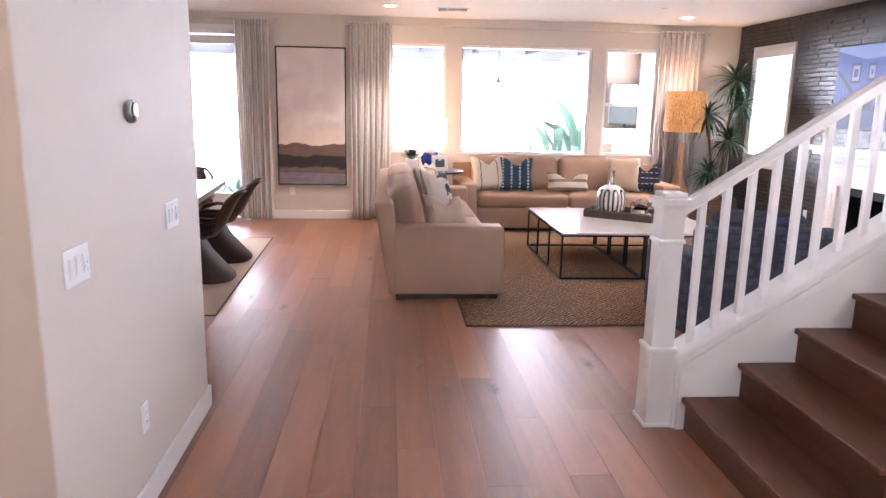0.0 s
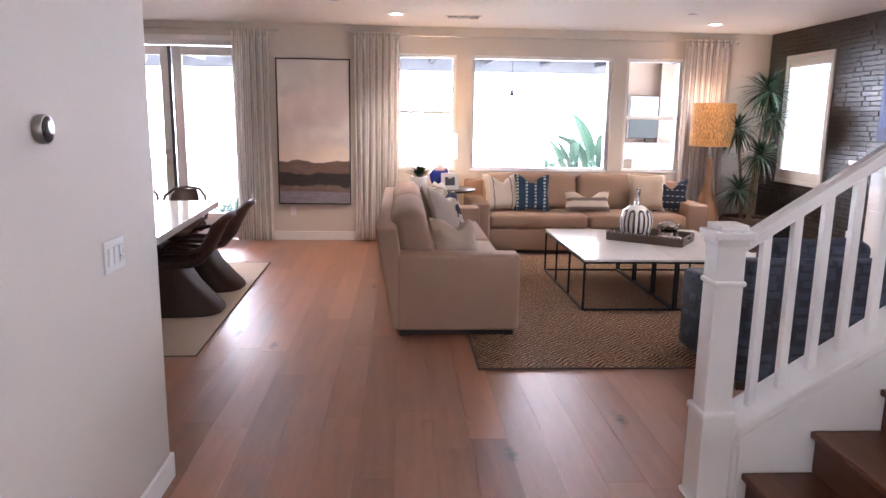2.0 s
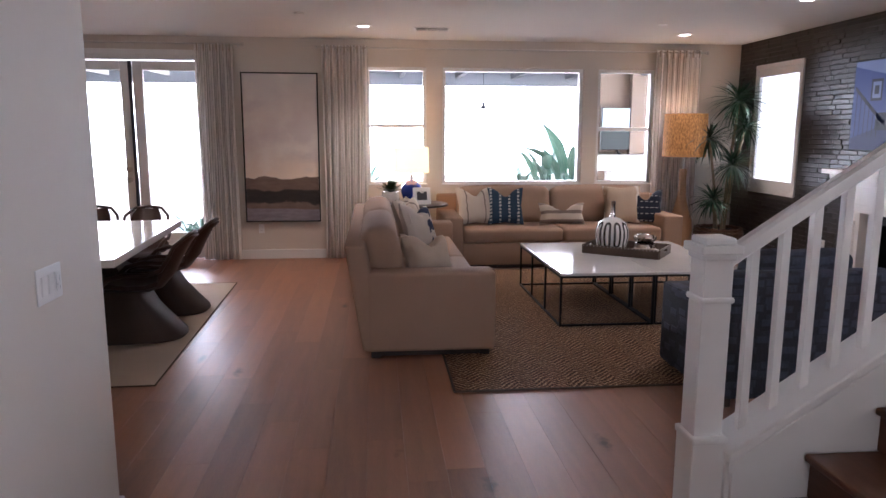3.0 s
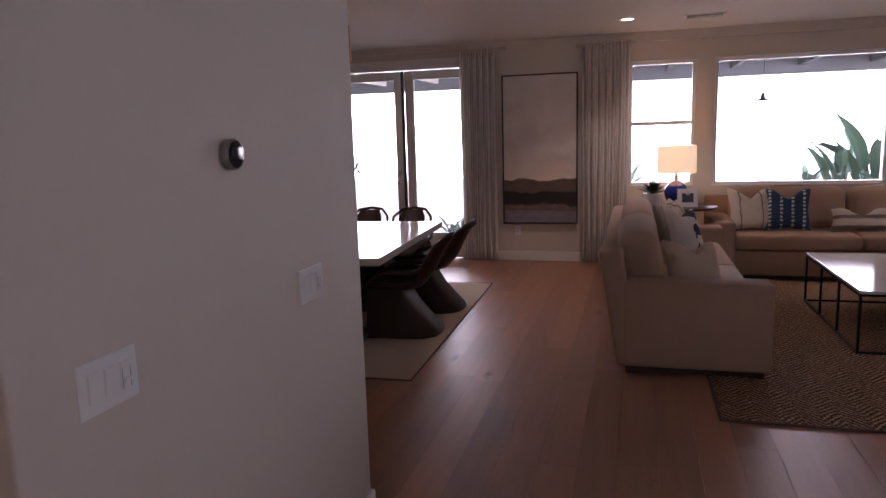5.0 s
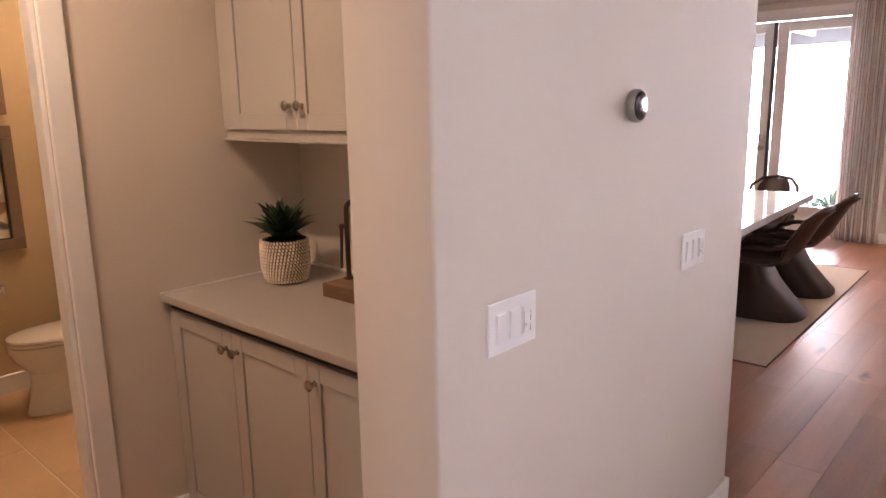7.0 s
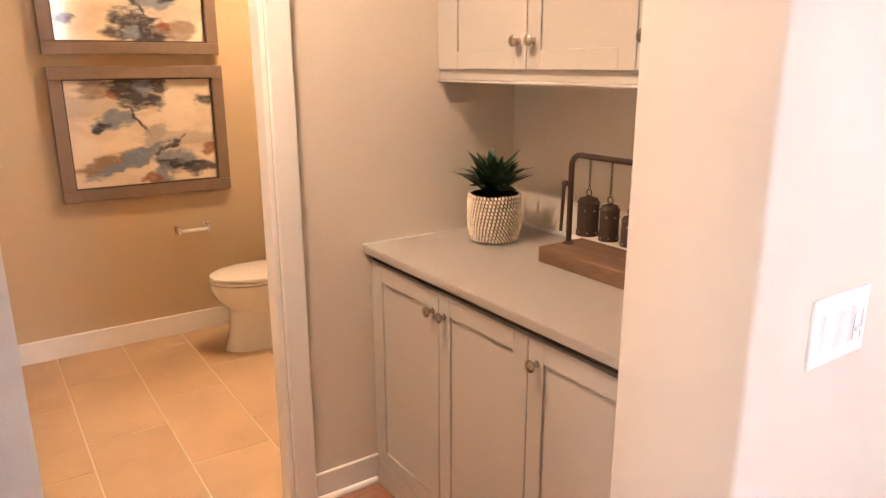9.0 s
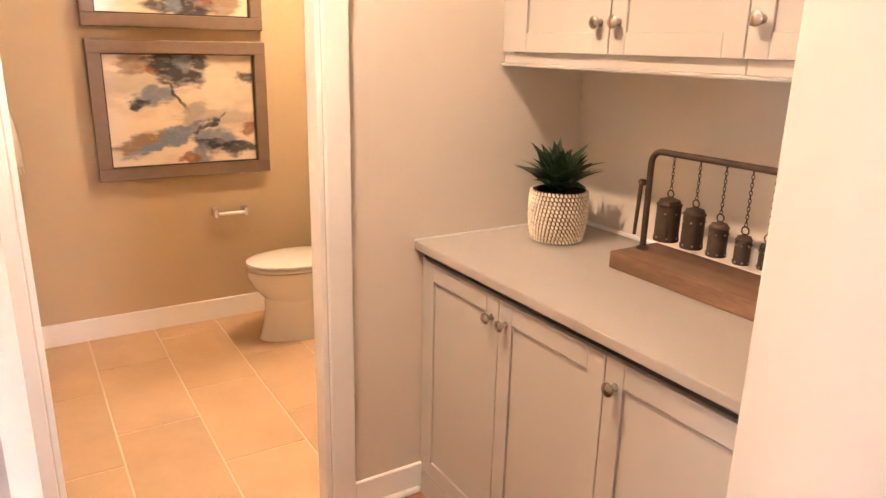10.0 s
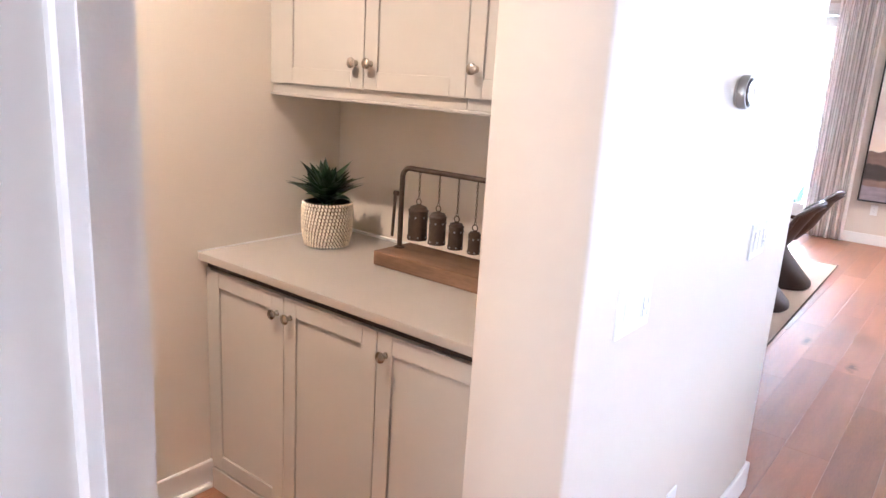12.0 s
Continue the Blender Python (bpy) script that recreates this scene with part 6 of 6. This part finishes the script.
tp = thing("paper_holder", (-4.76, 4.12, 0.61), "chrome toilet paper holder with empty white roller", "paper holder", 90)
for s in (-1, 1):
    part("post", box(s * 0.080 - 0.010, s * 0.080 + 0.010, -0.062, 0.0, -0.022, 0.024, 0.004, 2), M_CHROME, tp)
    part("wall_plate", box(s * 0.080 - 0.017, s * 0.080 + 0.017, -0.008, 0.0, -0.028, 0.028, 0.003, 1), M_CHROME, tp)
part("roller", tube([(-0.078, -0.045, -0.004), (0.078, -0.045, -0.004)], 0.0095, 14), M_PLATE, tp, smooth=True)

to = thing("toilet", (-4.355, 4.826, 0), "white ceramic toilet with closed lid", "toilet")


def oval(cx, cy, rx, ry, z, n_=28, egg=0.0):
    return [(cx + rx * math.cos(2 * math.pi * i / n_), cy + ry * math.sin(2 * math.pi * i / n_) * (1 + egg * (math.sin(2 * math.pi * i / n_) < 0)), z) for i in range(n_)]


def loft(rings):
    bm = bmesh.new()
    vs = [[bm.verts.new(p_) for p_ in r_] for r_ in rings]
    for a, b in zip(vs, vs[1:]):
        for k in range(len(a)):
            bm.faces.new((a[k], a[(k + 1) % len(a)], b[(k + 1) % len(b)], b[k]))
    bm.faces.new(list(reversed(vs[0])))
    bm.faces.new(vs[-1])
    return bm


part("pedestal", loft([oval(0, -0.40, 0.128, 0.292, 0.0), oval(0, -0.40, 0.128, 0.292, 0.014), oval(0, -0.40, 0.122, 0.284, 0.03), oval(0, -0.40, 0.112, 0.268, 0.09), oval(0, -0.405, 0.104, 0.252, 0.17), oval(0, -0.41, 0.112, 0.245, 0.235)]), M_CERAMIC, to, smooth=True)
part("bowl", loft([oval(0, -0.41, 0.10, 0.22, 0.20), oval(0, -0.43, 0.135, 0.245, 0.25), oval(0, -0.455, 0.17, 0.265, 0.31), oval(0, -0.465, 0.18, 0.275, 0.36), oval(0, -0.465, 0.18, 0.275, 0.385)]), M_CERAMIC, to, smooth=True)
part("seat", loft([oval(0, -0.462, 0.175, 0.272, 0.387), oval(0, -0.462, 0.183, 0.280, 0.392), oval(0, -0.462, 0.183, 0.280, 0.402), oval(0, -0.462, 0.175, 0.272, 0.406)]), M_CERAMIC, to, smooth=True)
part("lid", loft([oval(0, -0.460, 0.176, 0.273, 0.409), oval(0, -0.460, 0.184, 0.281, 0.414), oval(0, -0.460, 0.182, 0.279, 0.424), oval(0, -0.460, 0.13, 0.21, 0.434)]), M_CERAMIC, to, smooth=True)
part("tank", box(-0.215, 0.215, -0.20, -0.005, 0.37, 0.70, 0.02, 3), M_CERAMIC, to, smooth=True)
part("tank_lid", box(-0.225, 0.225, -0.21, -0.002, 0.70, 0.735, 0.01, 2), M_CERAMIC, to, smooth=True)
part("flush_lever", tube([(-0.15, -0.20, 0.64), (-0.15, -0.225, 0.64), (-0.08, -0.23, 0.63)], 0.006, 8), M_CHROME, to, smooth=True)
part("trapway", loft([oval(0, -0.14, 0.09, 0.12, 0.0), oval(0, -0.14, 0.085, 0.115, 0.30), oval(0, -0.12, 0.12, 0.10, 0.38)]), M_CERAMIC, to, smooth=True)

tw = thing("hand_towel", (-4.72, 3.02, 0.92), "white hand towel with fringed edge on a ring", "towel", 90)
bm = bmesh.new()
g_ = []
for j in range(13):
    row = []
    for i in range(25):
        u, t_ = i / 24 * 2 - 1, j / 12
        row.append(bm.verts.new((u * (0.17 - 0.07 * t_ ** 2), -0.012 - 0.014 * math.sin(u * 11) * (1 - 0.3 * t_), t_ * 0.42)))
    g_.append(row)
for a, b in zip(g_, g_[1:]):
    for k in range(24):
        bm.faces.new((a[k], a[k + 1], b[k + 1], b[k]))
ob = part("cloth", bm, M_CREAMCLOTH, tw, smooth=True)
ob.modifiers.new("thickness", "SOLIDIFY").thickness = 0.008
bm = bmesh.new()
for i in range(24):
    u = (i + 0.5) / 12 - 1
    tube([(u * 0.17, -0.012 - 0.014 * math.sin(u * 11), 0.003), (u * 0.172 + 0.003, -0.014 - 0.014 * math.sin(u * 11), -0.03)], 0.0035, 5, bm)
part("fringe", bm, M_CREAMCLOTH, tw)
part("ring", moved(tube([(0.08 * math.cos(a * math.pi / 12), 0, 0.08 * math.sin(a * math.pi / 12)) for a in range(24)], 0.005, 8, None, True), Matrix.Translation((0, -0.012, 0.475))), M_CHROME, tw, smooth=True)
part("ring_mount", box(-0.02, 0.02, -0.016, 0.04, 0.545, 0.585, 0.004, 1), M_CHROME, tw)

# ---- outside: wall with outdoor television, plants ----
ow = thing("patio_wall", (0, 0, 0), "tan stucco outdoor wall with a projecting chimney", "outdoor wall")
part("wall", box(3.44, 5.1, 14.6, 14.85, -0.06, 2.60), M_STUCCO, ow)
part("chimney", box(4.06, 5.1, 14.47, 14.6, -0.06, 2.60), M_STUCCO, ow)
ot = thing("outdoor_television", (3.775, 14.42, 1.66), "outdoor television on a swing arm", "television", 0)
part("case", box(-0.245, 0.245, -0.03, 0.03, -0.35, 0.35, 0.006, 1), M_IRON, ot)
part("screen", box(-0.232, 0.232, -0.033, -0.031, -0.04, 0.337), glow("pale_sky_picture", (0.72, 0.82, 0.88), 1.5), ot, "lit sky in the picture")
part("screen_lower", box(-0.232, 0.232, -0.033, -0.031, -0.337, -0.04), glow("green_picture", (0.03, 0.075, 0.055), 0.35), ot, "lit green hills in the picture")
part("arm", tube([(0.05, 0.03, -0.36), (0.15, 0.10, -0.44), (0.1, 0.15, -0.40)], 0.02, 8), M_IRON, ot)
oc = thing("outdoor_mantel", (3.95, 14.2, 0.975), "white outdoor shelf box below the television", "shelf")
part("box", box(-0.54, 0.55, 0.0, 0.40, 0, 0.26, 0.006, 1), M_PATIO, oc)
part("hearth", box(-0.27, 0.55, 0.06, 0.40, -1.0, -0.012, 0.006, 1), M_TRIM, oc)
pl_ = thing("patio_pendant", (1.53, 14.4, 1.97), "small grey bell-shaped patio pendant lamp", "pendant lamp")
part("shade", lathe([(0.095, 0), (0.09, 0.012), (0.045, 0.035), (0.03, 0.07), (0.03, 0.10), (0.012, 0.12)], 20), M_SOFFIT, pl_, smooth=True)
part("cord", tube([(0, 0, 0.11), (0, 0, 0.67)], 0.005, 6), M_IRON, pl_)


def banana(place, height, count, seed, width=0.24, low=0.12, high=0.45):
    """Broad paddle leaves on stalks that rise and arch from one clump."""
    r_ = random.Random(seed)
    b = thing("banana_plant", place, "broad-leaved garden plant, haze put into its green", "garden plant", 0, "garden plants")
    for i in range(count):
        a, e_ = i * 137.5 + r_.uniform(-20, 20), r_.uniform(28, 82)
        h_, out = height * r_.uniform(low, high), r_.uniform(0.05, 0.16) * height
        ca, sa = math.cos(radians(a)), math.sin(radians(a))
        part("stalk", tube([(0, 0, 0), (0.4 * out * ca, 0.4 * out * sa, 0.6 * h_), (out * ca, out * sa, h_)], [0.03, 0.022, 0.012], 7), M_GARDEN, b)
        bm_ = blade(height * r_.uniform(0.42, 0.62), width * r_.uniform(0.75, 1.15), r_.uniform(0.5, 1.1), 9, 0.3)
        part("leaf", moved(bm_, Matrix.Translation((out * ca, out * sa, h_)) @ pose(0, 0, 0, 0, 0, a) @ pose(0, 0, 0, r_.uniform(-35, 35), -e_, 0)), M_GARDEN, b)


banana((3.78, 17.0, -0.06), 2.4, 17, 2, 0.28, 0.12, 0.45)
banana((3.28, 16.9, -0.06), 2.1, 13, 5, 0.20)
banana((3.50, 16.3, -0.06), 1.15, 14, 9, 0.14)
banana((2.80, 17.2, -0.06), 1.4, 11, 21, 0.12)
banana((-0.50, 15.6, -0.06), 1.6, 8, 12, 0.16)
banana((-2.62, 12.75, -0.02), 0.62, 18, 15, 0.06)
banana((-2.90, 13.0, -0.02), 0.52, 18, 18, 0.06)

# ---- pieces: planks, tiles, bricks ----
def shared(name, bm, material):
    me = bpy.data.meshes.new(name)
    bm.to_mesh(me)
    bm.free()
    me.materials.append(material)
    return me


def piece(name, me, parent, m):
    ob_ = new(name, me)
    ob_.parent = parent
    ob_.matrix_basis = m
    return ob_


rng = random.Random(11)
PW = 0.19
LENS = [1.2, 1.5, 1.8, 2.1]
PLANKS = [[shared("plank", moved(box(-PW / 2 + 0.0004, PW / 2 - 0.0004, 0.0004, ln - 0.0004, -0.012, 0.0, 0.0006, 1), Matrix()), M_PLANK) for ln in LENS] for _ in range(1)][0]
count, rest = 0, bmesh.new()
col = 0
x = -5.15
while x < 4.60:
    y = -1.0 - rng.uniform(0, 1.6)
    while y < 11.8:
        k = rng.randrange(4)
        ln = LENS[k]
        inside_bath = x < -2.9 and y < 4.9
        if y + ln > 11.96:
            ln_, top = 11.93 - y, True
        else:
            ln_, top = ln, False
        if ln_ > 0.05 and not (inside_bath and y + ln_ < 4.9):
            if not top and not inside_bath and -1.6 < x < 3.2 and y + ln > 2.5 and count < 300:
                piece("plank", PLANKS[k], FLOOR, pose(x, y, 0))
                count += 1
            else:
                y0 = max(y, 4.95) if inside_bath else y
                if y + ln_ - y0 > 0.05:
                    box(x - PW / 2 + 0.0009, x + PW / 2 - 0.0009, y0 + 0.0009, y + ln_ - 0.0009, -0.012, 0.0, bm=rest)
        y += ln
    x += PW
tagged(part("plank_rest", rest, M_PLANK, FLOOR), kind="stuff")

TILE = shared("tile", box(-0.315, 0.315, -0.1558, 0.1558, -0.008, 0.0, 0.0015, 1), M_TILE)
TL, TWD = 0.637, 0.3185
for c, (y, off) in enumerate(((2.565, -4.02), (2.8835, -4.25), (3.202, -4.111), (3.5205, -4.343), (3.839, -3.957), (4.1575, -4.20), (4.476, -4.40), (4.70, -4.0))):
    if c == 7:
        continue
    x = off - 2 * TL
    while x < -2.9:
        a, b = max(x, -4.757), min(x + TL, -2.905)
        if b - a > TL - 0.01:
            piece("tile", TILE, BATHFLOOR, pose((a + b) / 2, y, 0.004))
        elif b - a > 0.03:
            part("tile", box(a + 0.0035, b - 0.0035, y - 0.1558, y + 0.1558, -0.004, 0.004, 0.0015, 1), M_TILE, BATHFLOOR)
        x += TL
tagged(part("threshold", box(-2.912, -2.842, 3.166, 3.888, -0.004, 0.007, 0.003, 1), M_STAIR), "dark wood threshold strip", "threshold", kind="structure")

EAST = bpy.data.objects["wall_east"]
BL, BH = [0.20, 0.26, 0.13, 0.30], 0.0505
BRICKS = [shared("brick", box(-0.021, 0.004, -b / 2 + 0.0028, b / 2 - 0.0028, 0.0028, BH - 0.0028, 0.003, 1), M_BRICK) for b in BL]
rest, count = bmesh.new(), 0
HOLES = ((10.36, 11.36, 0.86, 2.425), (8.07, 9.43, 0.0, 1.20))
for r_i in range(53):
    z = 0.012 + r_i * (BH + 0.0002)
    y = 5.6 - rng.uniform(0, 0.25)
    while y < 11.75:
        k = rng.randrange(4)
        b = BL[k]
        y1 = min(y + b, 11.795)
        spans = [(y, y1)]
        for h0, h1, z0, z1 in HOLES:
            if z + BH > z0 and z < z1:
                spans = [s for a, e2 in spans for s in ((a, min(e2, h0)), (max(a, h1), e2)) if s[1] - s[0] > 0.03]
        proud = rng.uniform(-0.003, 0.004)
        for a, e2 in spans:
            if abs(e2 - a - b) < 1e-6 and 9.42 < y < 10.36 and z > 0.9 and count < 300:
                piece("brick", BRICKS[k], EAST, pose(4.511 - proud, (a + e2) / 2, z, 0, rng.uniform(-1.6, 1.6), rng.uniform(-1.2, 1.2)))
                count += 1
            else:
                box(4.49 - proud, 4.515, a + 0.0028, e2 - 0.0028, z + 0.0028, z + BH - 0.0028, 0.003, 1, rest) if z > 0.3 and y > 9 else box(4.49 - proud, 4.515, a + 0.0028, e2 - 0.0028, z + 0.0028, z + BH - 0.0028, bm=rest)
        y += b
tagged(part("brick_rest", rest, M_BRICK, EAST), kind="stuff")
